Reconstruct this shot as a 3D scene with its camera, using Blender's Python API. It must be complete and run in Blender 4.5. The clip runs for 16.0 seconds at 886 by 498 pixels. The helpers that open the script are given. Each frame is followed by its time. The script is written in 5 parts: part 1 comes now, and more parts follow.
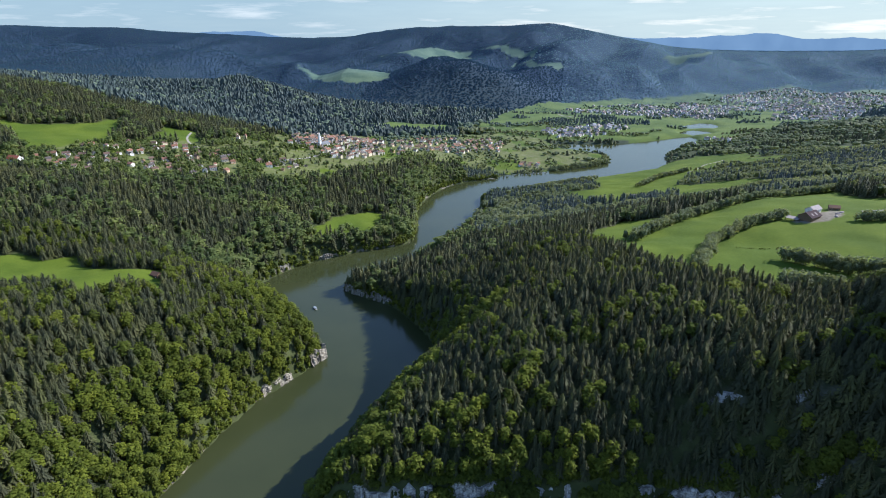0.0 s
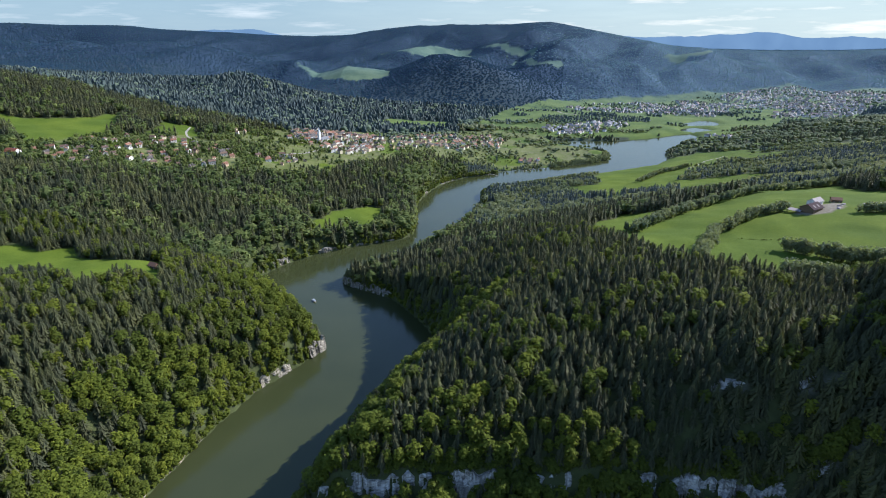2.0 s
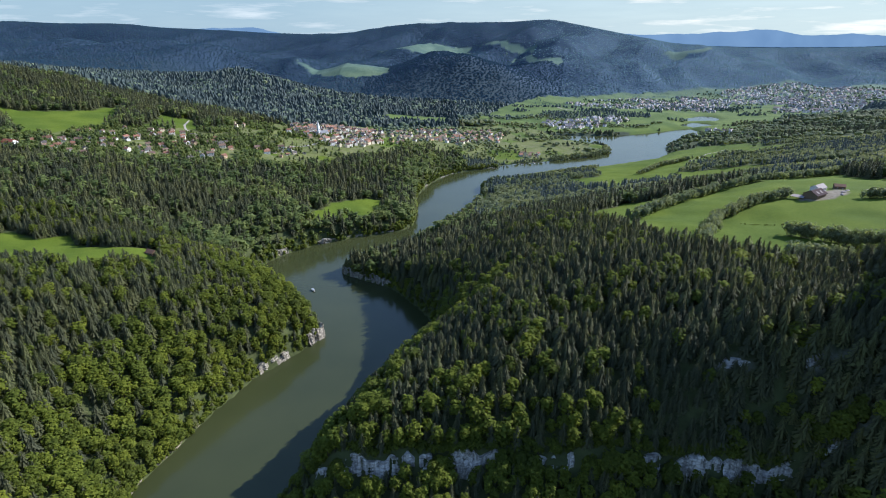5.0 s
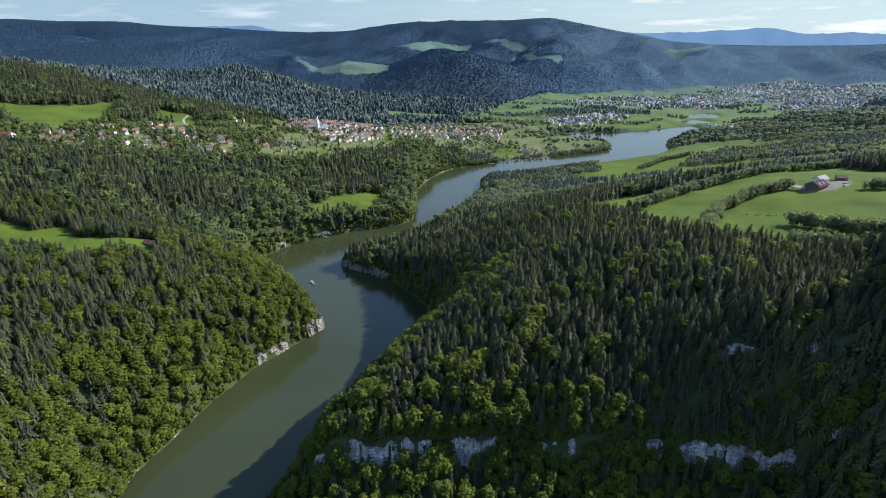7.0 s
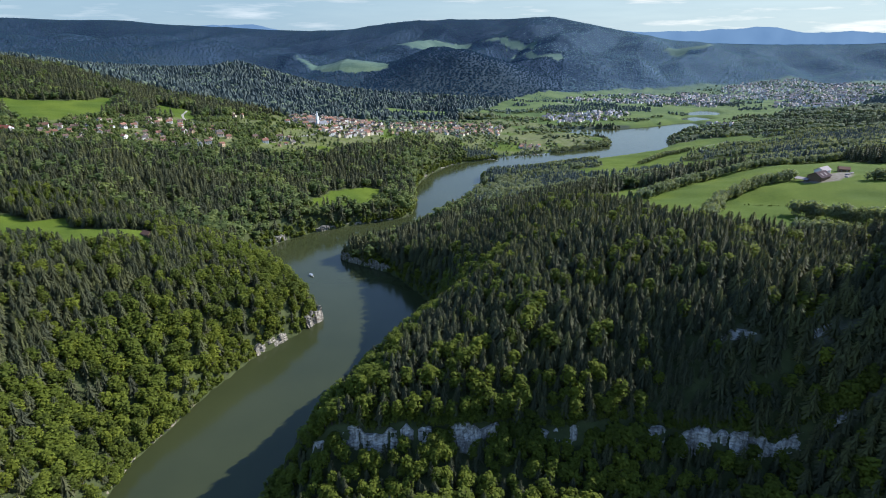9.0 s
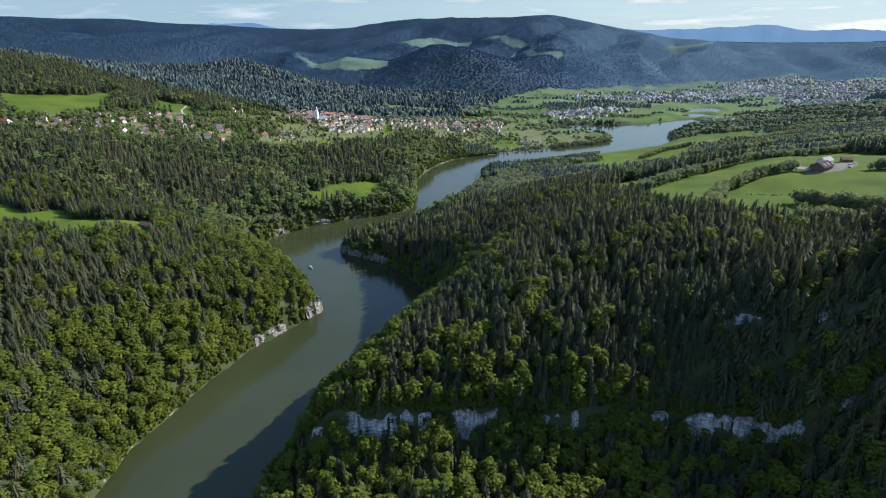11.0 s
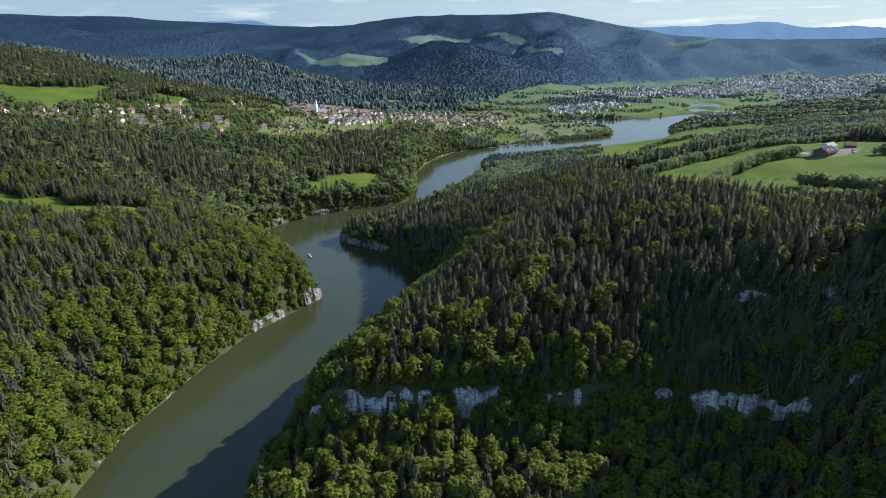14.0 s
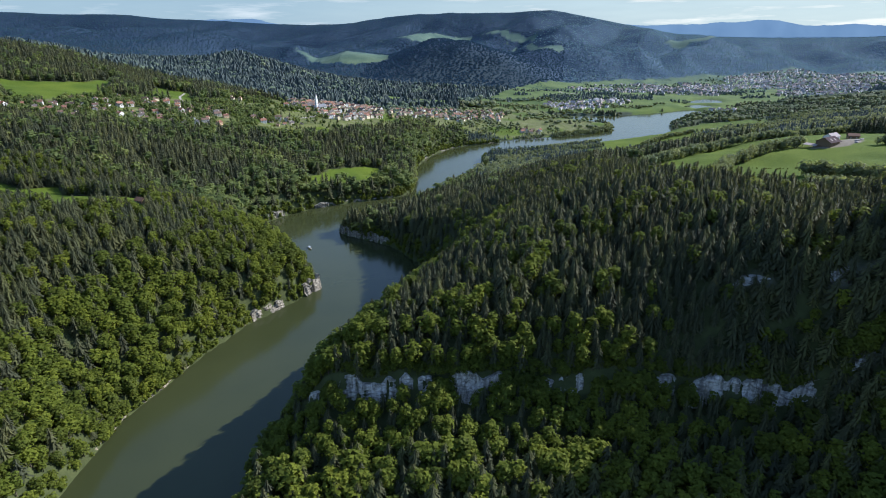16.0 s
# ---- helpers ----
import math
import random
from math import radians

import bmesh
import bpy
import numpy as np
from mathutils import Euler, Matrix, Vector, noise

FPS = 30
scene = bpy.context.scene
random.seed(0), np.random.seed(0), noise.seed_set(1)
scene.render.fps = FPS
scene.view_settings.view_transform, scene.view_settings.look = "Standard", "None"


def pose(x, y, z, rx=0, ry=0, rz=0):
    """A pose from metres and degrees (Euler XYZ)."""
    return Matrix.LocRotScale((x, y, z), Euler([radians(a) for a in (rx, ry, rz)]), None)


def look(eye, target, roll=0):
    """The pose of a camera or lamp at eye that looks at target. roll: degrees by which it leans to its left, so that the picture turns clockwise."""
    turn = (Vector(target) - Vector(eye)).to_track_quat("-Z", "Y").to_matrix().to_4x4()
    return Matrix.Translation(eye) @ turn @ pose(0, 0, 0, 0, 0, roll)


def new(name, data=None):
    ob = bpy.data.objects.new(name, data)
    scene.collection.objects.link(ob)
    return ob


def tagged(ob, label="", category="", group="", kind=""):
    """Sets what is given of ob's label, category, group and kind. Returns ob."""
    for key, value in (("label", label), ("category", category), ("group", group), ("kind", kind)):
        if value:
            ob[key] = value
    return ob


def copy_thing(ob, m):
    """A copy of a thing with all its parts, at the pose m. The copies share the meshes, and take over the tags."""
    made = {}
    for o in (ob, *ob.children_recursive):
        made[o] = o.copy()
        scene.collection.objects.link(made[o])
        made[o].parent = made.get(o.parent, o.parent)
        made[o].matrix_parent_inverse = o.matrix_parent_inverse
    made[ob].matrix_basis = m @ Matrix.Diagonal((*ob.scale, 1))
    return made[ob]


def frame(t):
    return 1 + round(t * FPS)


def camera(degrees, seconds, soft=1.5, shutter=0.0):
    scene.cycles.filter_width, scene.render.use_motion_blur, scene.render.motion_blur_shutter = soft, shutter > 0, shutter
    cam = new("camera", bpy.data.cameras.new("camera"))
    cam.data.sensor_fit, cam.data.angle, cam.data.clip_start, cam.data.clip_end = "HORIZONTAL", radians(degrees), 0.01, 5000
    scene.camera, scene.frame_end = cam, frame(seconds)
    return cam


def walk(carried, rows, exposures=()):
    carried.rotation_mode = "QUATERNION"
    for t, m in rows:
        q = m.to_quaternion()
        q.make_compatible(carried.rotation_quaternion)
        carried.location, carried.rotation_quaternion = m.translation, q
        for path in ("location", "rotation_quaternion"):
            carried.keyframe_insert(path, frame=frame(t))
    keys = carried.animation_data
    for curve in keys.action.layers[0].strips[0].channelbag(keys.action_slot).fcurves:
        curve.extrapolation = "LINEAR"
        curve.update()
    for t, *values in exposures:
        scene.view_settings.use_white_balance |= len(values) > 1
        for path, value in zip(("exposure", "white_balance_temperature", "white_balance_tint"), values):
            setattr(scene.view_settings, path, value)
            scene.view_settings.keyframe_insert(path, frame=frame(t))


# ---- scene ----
cam = camera(76.6, 16.0, soft=1.0)
METRES, EYE, TILT, LEAN, TURN = 100.0, 404.0, -21.8, 0.0, 0.0
ROWS = [
    (0.0, 0.0, 0.0, 0.0, 0.0, 0.0, -0.0),
    (0.5, 0.0001, 0.012, -0.0291, -0.02, -0.0, -0.07),
    (1.0, 0.0001, 0.0232, -0.0577, -0.03, -0.03, -0.04),
    (1.5, -0.0007, 0.0342, -0.0871, -0.03, -0.01, -0.07),
    (2.0, 0.0001, 0.0458, -0.1156, -0.03, 0.0, -0.08),
    (2.5, -0.0006, 0.058, -0.1443, -0.04, 0.01, -0.07),
    (3.0, -0.0004, 0.0699, -0.1734, -0.04, -0.0, -0.01),
    (3.5, -0.0003, 0.0805, -0.2018, -0.03, 0.02, -0.03),
    (4.0, -0.0009, 0.092, -0.2307, -0.02, 0.03, 0.01),
    (6.5, -0.0005, 0.1499, -0.3761, -0.06, -0.0, 0.01),
    (7.0, -0.001, 0.1616, -0.4044, -0.06, 0.0, -0.01),
    (7.5, -0.0004, 0.1745, -0.4338, -0.05, 0.02, -0.05),
    (8.0, 0.0002, 0.187, -0.4636, -0.06, 0.02, -0.04),
    (8.5, -0.0005, 0.1986, -0.4931, -0.07, 0.05, -0.06),
    (9.0, -0.0011, 0.2095, -0.5229, -0.07, 0.04, -0.0),
    (11.5, 0.0005, 0.2681, -0.6684, -0.04, 0.02, 0.06),
    (12.0, -0.0003, 0.2792, -0.6972, -0.04, -0.01, 0.04),
    (12.5, -0.0006, 0.2897, -0.7262, -0.07, -0.03, 0.06),
    (13.0, -0.0001, 0.3008, -0.7557, -0.06, -0.02, 0.04),
    (13.5, -0.0007, 0.3121, -0.7846, -0.05, -0.0, -0.01),
    (14.0, -0.0005, 0.3236, -0.8133, -0.04, -0.0, 0.12),
    (14.5, 0.0, 0.3357, -0.8422, -0.02, -0.01, 0.08),
    (15.0, 0.0007, 0.3468, -0.8714, -0.0, -0.0, 0.13),
    (15.5, 0.0004, 0.3586, -0.8998, -0.0, 0.0, 0.11),
    (16.0, 0.0009, 0.3707, -0.9283, 0.01, -0.02, 0.12),
]
walk(cam, [(t, pose(0, 0, EYE, TILT, LEAN, TURN) @ pose(METRES * x, METRES * y, METRES * z, 90 + pitch, roll, yaw)) for t, x, y, z, yaw, pitch, roll in ROWS],
     exposures=[(0.0, 0.98, 5850, 14), (16.0, 0.90, 5850, 14)])


# ---------------------------------------------------------------- sky and sun
SUN_AZIMUTH, SUN_HEIGHT = 67.0, 34.2      # degrees to the right of the heading, degrees above the horizon
world = bpy.data.worlds.new("sky")
scene.world = world
world.use_nodes = True
wt = world.node_tree
wt.nodes.clear()
w_out = wt.nodes.new("ShaderNodeOutputWorld")
w_bg = wt.nodes.new("ShaderNodeBackground")
w_sky = wt.nodes.new("ShaderNodeTexSky")
w_sky.sky_type, w_sky.sun_disc = "NISHITA", False
w_sky.sun_elevation, w_sky.sun_rotation = radians(SUN_HEIGHT), radians(SUN_AZIMUTH)
w_sky.altitude, w_sky.air_density, w_sky.dust_density, w_sky.ozone_density = 1100, 1.0, 0.3, 3.0
w_co = wt.nodes.new("ShaderNodeTexCoord")
w_map = wt.nodes.new("ShaderNodeMapping")
w_map.inputs["Scale"].default_value = (2.2, 2.2, 22.0)
w_noise = wt.nodes.new("ShaderNodeTexNoise")
w_noise.inputs["Scale"].default_value, w_noise.inputs["Detail"].default_value, w_noise.inputs["Roughness"].default_value = 2.6, 7.0, 0.6
w_veil = wt.nodes.new("ShaderNodeValToRGB")      # how thick the veil of high cloud is
w_veil.color_ramp.elements[0].position, w_veil.color_ramp.elements[0].color = 0.30, (0.93, 0.93, 0.93, 1)
w_veil.color_ramp.elements[1].position, w_veil.color_ramp.elements[1].color = 0.62, (0.97, 0.97, 0.97, 1)
w_ramp = wt.nodes.new("ShaderNodeValToRGB")      # pale blue veil to white cloud
w_ramp.color_ramp.elements[0].position, w_ramp.color_ramp.elements[0].color = 0.54, (1.35, 1.90, 2.15, 1)
w_ramp.color_ramp.elements[1].position, w_ramp.color_ramp.elements[1].color = 0.82, (3.4, 3.6, 3.5, 1)
w_mix = wt.nodes.new("ShaderNodeMix")
w_mix.data_type = "RGBA"
wt.links.new(w_co.outputs["Generated"], w_map.inputs["Vector"])
wt.links.new(w_map.outputs["Vector"], w_noise.inputs["Vector"])
wt.links.new(w_noise.outputs["Fac"], w_ramp.inputs["Fac"])
wt.links.new(w_noise.outputs["Fac"], w_veil.inputs["Fac"])
w_up = wt.nodes.new("ShaderNodeSeparateXYZ")
w_thin = wt.nodes.new("ShaderNodeMapRange")      # high overhead the veil thins and the sky turns deep blue
w_thin.inputs["From Min"].default_value, w_thin.inputs["From Max"].default_value = 0.06, 0.5
w_thin.inputs["To Min"].default_value, w_thin.inputs["To Max"].default_value = 1.0, 0.12
w_much = wt.nodes.new("ShaderNodeMath")
w_much.operation = "MULTIPLY"
wt.links.new(w_co.outputs["Generated"], w_up.inputs["Vector"])
wt.links.new(w_up.outputs["Z"], w_thin.inputs["Value"])
wt.links.new(w_veil.outputs["Color"], w_much.inputs[0])
wt.links.new(w_thin.outputs["Result"], w_much.inputs[1])
wt.links.new(w_much.outputs["Value"], w_mix.inputs["Factor"])
w_dot = wt.nodes.new("ShaderNodeVectorMath")      # the veil is whiter on the sun's side
w_dot.operation = "DOT_PRODUCT"
w_dot.inputs[1].default_value = (math.sin(radians(SUN_AZIMUTH)), math.cos(radians(SUN_AZIMUTH)), 0.0)
w_side = wt.nodes.new("ShaderNodeValToRGB")
w_side.color_ramp.elements[0].position, w_side.color_ramp.elements[0].color = 0.1, (1.0, 1.0, 1.0, 1)
w_side.color_ramp.elements[1].position, w_side.color_ramp.elements[1].color = 0.85, (1.62, 1.40, 1.20, 1)
w_tint = wt.nodes.new("ShaderNodeMix")
w_tint.data_type, w_tint.blend_type = "RGBA", "MULTIPLY"
w_tint.inputs["Factor"].default_value = 1.0
wt.links.new(w_co.outputs["Generated"], w_dot.inputs[0])
wt.links.new(w_dot.outputs["Value"], w_side.inputs["Fac"])
wt.links.new(w_ramp.outputs["Color"], w_tint.inputs["A"])
wt.links.new(w_side.outputs["Color"], w_tint.inputs["B"])
wt.links.new(w_tint.outputs["Result"], w_mix.inputs["B"])
wt.links.new(w_sky.outputs["Color"], w_mix.inputs["A"])
wt.links.new(w_mix.outputs["Result"], w_bg.inputs["Color"])
w_bg.inputs["Strength"].default_value = 0.145
wt.links.new(w_bg.outputs["Background"], w_out.inputs["Surface"])

sun = new("sun", bpy.data.lights.new("sun", "SUN"))
sun.data.energy, sun.data.angle, sun.data.color = 4.3, radians(0.5), (1.0, 0.95, 0.85)
sun_way = Vector((math.sin(radians(SUN_AZIMUTH)) * math.cos(radians(SUN_HEIGHT)), math.cos(radians(SUN_AZIMUTH)) * math.cos(radians(SUN_HEIGHT)), math.sin(radians(SUN_HEIGHT))))
sun.matrix_world = look(sun_way * 900 + Vector((0, 900, 0)), Vector((0, 900, 0)))


# ---------------------------------------------------------------- materials
class Nodes:
    """A small wrapper for writing node materials."""

    def __init__(self, name):
        self.mat = bpy.data.materials.new(name)
        self.mat.use_nodes = True
        self.tree = self.mat.node_tree
        self.tree.nodes.clear()
        self.out = self.tree.nodes.new("ShaderNodeOutputMaterial")

    def add(self, kind, **inputs):
        node = self.tree.nodes.new(kind)
        for key, value in inputs.items():
            self.put(node, key.replace("_", " "), value)
        return node

    def put(self, node, key, value):
        if isinstance(value, bpy.types.NodeSocket):
            self.tree.links.new(value, node.inputs[key])
        else:
            node.inputs[key].default_value = value

    def noise(self, scale, detail=4.0, rough=0.55, stretch=None):
        co = self.add("ShaderNodeNewGeometry").outputs["Position"]
        if stretch:
            m = self.add("ShaderNodeMapping", Vector=co)
            m.inputs["Scale"].default_value = stretch
            co = m.outputs["Vector"]
        return self.add("ShaderNodeTexNoise", Vector=co, Scale=scale, Detail=detail, Roughness=rough).outputs["Fac"]

    def ramp(self, fac, *stops):
        r = self.add("ShaderNodeValToRGB", Fac=fac)
        e = r.color_ramp.elements
        while len(e) < len(stops):
            e.new(0.5)
        for el, (p, c) in zip(e, stops):
            el.position, el.color = p, (*c, 1) if len(c) == 3 else c
        return r.outputs["Color"]

    def mix(self, fac, a, b, how="MIX"):
        m = self.add("ShaderNodeMix")
        m.data_type, m.blend_type = "RGBA", how
        self.put(m, "Factor", fac)
        self.put(m, "A", a if isinstance(a, bpy.types.NodeSocket) else (*a, 1))
        self.put(m, "B", b if isinstance(b, bpy.types.NodeSocket) else (*b, 1))
        return m.outputs["Result"]

    def math(self, how, a, b=0.0):
        m = self.add("ShaderNodeMath")
        m.operation = how
        for i, v in enumerate((a, b)):
            if isinstance(v, bpy.types.NodeSocket):
                self.tree.links.new(v, m.inputs[i])
            else:
                m.inputs[i].default_value = v
        return m.outputs["Value"]

    def attribute(self, name):
        a = self.add("ShaderNodeAttribute")
        a.attribute_name = name
        return a.outputs["Fac"]

    def bump(self, fac, distance, strength=0.6):
        return self.add("ShaderNodeBump", Height=fac, Distance=distance, Strength=strength).outputs["Normal"]

    def principled(self, colour, rough=0.85, normal=None, metal=0.0, spec=0.3):
        p = self.add("ShaderNodeBsdfPrincipled", Roughness=rough, Metallic=metal)
        self.put(p, "Base Color", colour if isinstance(colour, bpy.types.NodeSocket) else (*colour, 1))
        self.put(p, "Specular IOR Level", spec)
        if normal is not None:
            self.put(p, "Normal", normal)
        self.tree.links.new(p.outputs["BSDF"], self.out.inputs["Surface"])
        return self.mat


def leaf_material(name, dark, mid, light, glow, mottle=0.75, sheen=0.16):
    """Foliage: a tone for every tree, a mottle for its twigs, and light that comes through the leaves."""
    n = Nodes(name)
    tone = n.attribute("tone")
    c = n.ramp(tone, (0.0, dark), (0.55, mid), (1.0, light))
    twig = n.noise(0.55, 3.0, 0.6)
    c = n.mix(mottle, c, n.ramp(twig, (0.3, (0.55, 0.55, 0.55)), (0.72, (1.25, 1.25, 1.2))), "MULTIPLY")
    stand = n.noise(0.012, 2.0)
    c = n.mix(0.6, c, n.ramp(stand, (0.35, (0.8, 0.86, 0.9)), (0.65, (1.15, 1.08, 0.9))), "MULTIPLY")
    d = n.add("ShaderNodeBsdfPrincipled", Roughness=0.7)
    n.put(d, "Base Color", c)
    n.put(d, "Specular IOR Level", sheen)
    t = n.add("ShaderNodeBsdfTranslucent")
    n.put(t, "Color", n.mix(1.0, c, (1.25, 1.2, 0.55), "MULTIPLY"))
    m = n.add("ShaderNodeMixShader", Fac=glow)
    n.tree.links.new(d.outputs["BSDF"], m.inputs[1])
    n.tree.links.new(t.outputs["BSDF"], m.inputs[2])
    n.tree.links.new(m.outputs["Shader"], n.out.inputs["Surface"])
    return n.mat


def ground_material():
    n = Nodes("meadow_and_forest_floor")
    grass_a, grass_b = n.noise(0.02, 4.0), n.noise(0.25, 5.0, 0.65)
    grass = n.ramp(grass_a, (0.3, (0.064, 0.098, 0.011)), (0.7, (0.088, 0.124, 0.016)))
    grass = n.mix(0.5, grass, n.ramp(grass_b, (0.3, (0.72, 0.78, 0.7)), (0.7, (1.2, 1.15, 1.1))), "MULTIPLY")
    # Distance haze painted in: grass turns duller and bluer with the haze weight.
    haze_mix = n.ramp(grass_b, (0.3, (0.086, 0.126, 0.066)), (0.7, (0.106, 0.150, 0.078)))
    grass = n.mix(n.attribute("haze_mix"), grass, haze_mix)
    # bluer still for the far alps, as haze would tint them
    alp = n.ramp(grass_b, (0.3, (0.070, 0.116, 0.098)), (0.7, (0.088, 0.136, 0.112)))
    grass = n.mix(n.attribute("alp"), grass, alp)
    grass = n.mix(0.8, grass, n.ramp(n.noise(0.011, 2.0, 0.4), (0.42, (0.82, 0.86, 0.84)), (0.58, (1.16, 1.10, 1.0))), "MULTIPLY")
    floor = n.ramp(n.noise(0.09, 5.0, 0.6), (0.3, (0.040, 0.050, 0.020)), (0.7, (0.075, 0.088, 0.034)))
    # forest floor blued for haze, and lighter in the east for brighter haze
    floor = n.mix(n.attribute("haze_mix"), floor, n.ramp(grass_b, (0.3, (0.024, 0.044, 0.074)), (0.7, (0.031, 0.054, 0.084))))
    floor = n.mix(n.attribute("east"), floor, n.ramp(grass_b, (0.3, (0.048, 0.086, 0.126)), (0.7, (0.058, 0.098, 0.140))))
    dirt = n.ramp(n.noise(0.2, 5.0), (0.3, (0.13, 0.115, 0.085)), (0.7, (0.24, 0.21, 0.165)))
    rock = n.ramp(n.noise(0.15, 6.0, 0.6, (0.5, 0.5, 2.5)), (0.35, (0.16, 0.15, 0.13)), (0.65, (0.40, 0.38, 0.34)))
    garden = n.ramp(n.noise(0.06, 5.0, 0.65), (0.36, (0.105, 0.120, 0.040)), (0.52, (0.150, 0.142, 0.075)), (0.70, (0.215, 0.195, 0.135)))
    grass = n.mix(n.attribute("garden"), grass, garden)
    c = n.mix(n.attribute("meadow"), floor, grass)
    c = n.mix(n.attribute("dirt"), c, dirt)
    c = n.mix(n.attribute("rock"), c, rock)
    return n.principled(c, 0.95, n.bump(n.noise(0.5, 5.0, 0.65), 0.6, 0.7), 0.0, 0.1)


def water_material():
    n = Nodes("lake_water")
    drift = n.noise(0.008, 3.0)
    c = n.ramp(drift, (0.35, (0.033, 0.040, 0.016)), (0.65, (0.040, 0.047, 0.019)))
    ripple = n.noise(0.55, 3.0, 0.5, (1.0, 0.55, 1.0))
    swell = n.noise(0.06, 2.0, 0.5)
    h = n.math("ADD", n.math("MULTIPLY", ripple, 0.10), n.math("MULTIPLY", swell, 0.25))
    return n.principled(c, 0.14, n.bump(h, 1.0, 0.22), 0.0, 0.25)


def stone_material(name, dark, light, strata=True):
    n = Nodes(name)
    a = n.noise(0.35, 6.0, 0.65, (0.6, 0.6, 2.2) if strata else None)
    b = n.noise(1.6, 5.0, 0.6)
    c = n.ramp(a, (0.32, dark), (0.55, light), (0.8, tuple(v * 1.15 for v in light)))
    streak = n.noise(0.22, 4.0, 0.6, (1.6, 1.6, 0.18))
    c = n.mix(0.7, c, n.ramp(streak, (0.40, (0.22, 0.22, 0.21)), (0.58, (1.0, 1.0, 1.0))), "MULTIPLY")
    return n.principled(c, 0.93, n.bump(n.math("ADD", a, n.math("MULTIPLY", b, 0.4)), 0.9, 0.9), 0.0, 0.2)


def varied_material(name, colours, rough=0.85, grain=0.8, stretch=None):
    """One surface in several house colours, picked by the object's own random number."""
    n = Nodes(name)
    r = n.add("ShaderNodeObjectInfo").outputs["Random"]
    c = n.ramp(r, *[((i + 0.001) / len(colours), col) for i, col in enumerate(colours)])
    n.tree.nodes[-1].color_ramp.interpolation = "CONSTANT"
    g = n.noise(grain, 5.0, 0.6, stretch)
    c = n.mix(0.6, c, n.ramp(g, (0.3, (0.72, 0.71, 0.70)), (0.7, (1.1, 1.1, 1.1))), "MULTIPLY")
    return n.principled(c, rough, n.bump(g, 0.05, 0.5))


def island_material(name, colours, grain=0.8):
    n = Nodes(name)
    r = n.add("ShaderNodeNewGeometry").outputs["Random Per Island"]
    c = n.ramp(r, *[((i + 0.001) / len(colours), col) for i, col in enumerate(colours)])
    n.tree.nodes[-1].color_ramp.interpolation = "CONSTANT"
    g = n.noise(grain, 4.0)
    c = n.mix(0.5, c, n.ramp(g, (0.3, (0.75, 0.75, 0.75)), (0.7, (1.1, 1.1, 1.1))), "MULTIPLY")
    return n.principled(c, 0.85)


def plain_material(name, colour, rough=0.7, grain=2.0, metal=0.0, spec=0.3):
    n = Nodes(name)
    g = n.noise(grain, 5.0, 0.6)
    c = n.mix(0.6, colour, n.ramp(g, (0.3, (0.75, 0.75, 0.75)), (0.7, (1.12, 1.12, 1.12))), "MULTIPLY")
    return n.principled(c, rough, n.bump(g, 0.03, 0.4), metal, spec)


SPRUCE = leaf_material("spruce_needles", (0.056, 0.064, 0.038), (0.084, 0.092, 0.046), (0.126, 0.134, 0.050), 0.3, 0.6, 0.2)
BEECH = leaf_material("spring_leaves", (0.078, 0.100, 0.020), (0.126, 0.158, 0.024), (0.184, 0.214, 0.030), 0.42, 0.6, 0.11)
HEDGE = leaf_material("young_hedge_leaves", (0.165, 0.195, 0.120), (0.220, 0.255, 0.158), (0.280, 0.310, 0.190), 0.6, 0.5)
ORCHARD = leaf_material("pale_orchard_leaves", (0.090, 0.124, 0.044), (0.140, 0.180, 0.060), (0.196, 0.232, 0.080), 0.46, 0.6)
# Mountain spruce with the spur's shade and haze put into its base colour.
SHADE_SPRUCE = leaf_material("shade_dark_spruce", (0.022, 0.048, 0.088), (0.027, 0.056, 0.100), (0.034, 0.066, 0.110), 0.58, 0.12, 0.0)
# Hill and valley leaves shifted to blue-grey, standing in for haze.
HAZE_HILL_SPRUCE = leaf_material("hazy_hill_spruce", (0.032, 0.050, 0.056), (0.048, 0.070, 0.072), (0.074, 0.098, 0.086), 0.12, 0.5)
HAZE_VALE_SPRUCE = leaf_material("hazy_valley_spruce", (0.060, 0.086, 0.092), (0.080, 0.110, 0.112), (0.110, 0.142, 0.130), 0.25, 0.4)
HAZE_VALE_BEECH = leaf_material("hazy_valley_beech", (0.100, 0.140, 0.106), (0.138, 0.182, 0.128), (0.184, 0.226, 0.148), 0.4, 0.4)
# Mountain leaves: blue distance haze is put into the base colour.
HAZE_SPRUCE = leaf_material("haze_blue_spruce", (0.040, 0.080, 0.136), (0.047, 0.092, 0.150), (0.056, 0.104, 0.162), 0.58, 0.12, 0.0)
# Lighter copy of the mountain leaves, painted for brighter haze on the right.
PALE_HAZE_SPRUCE = leaf_material("pale_haze_spruce", (0.134, 0.222, 0.308), (0.146, 0.236, 0.322), (0.160, 0.252, 0.330), 0.58, 0.12, 0.0)
HAZE_BEECH = leaf_material("haze_blue_beech", (0.052, 0.090, 0.116), (0.064, 0.106, 0.126), (0.078, 0.120, 0.132), 0.58, 0.12, 0.0)
PALE_HAZE_BEECH = leaf_material("pale_haze_beech", (0.146, 0.218, 0.246), (0.160, 0.232, 0.254), (0.176, 0.246, 0.258), 0.58, 0.12, 0.0)
BARK = plain_material("bark", (0.085, 0.066, 0.05), 0.95, 3.0)
GROUND = ground_material()
WATER = water_material()
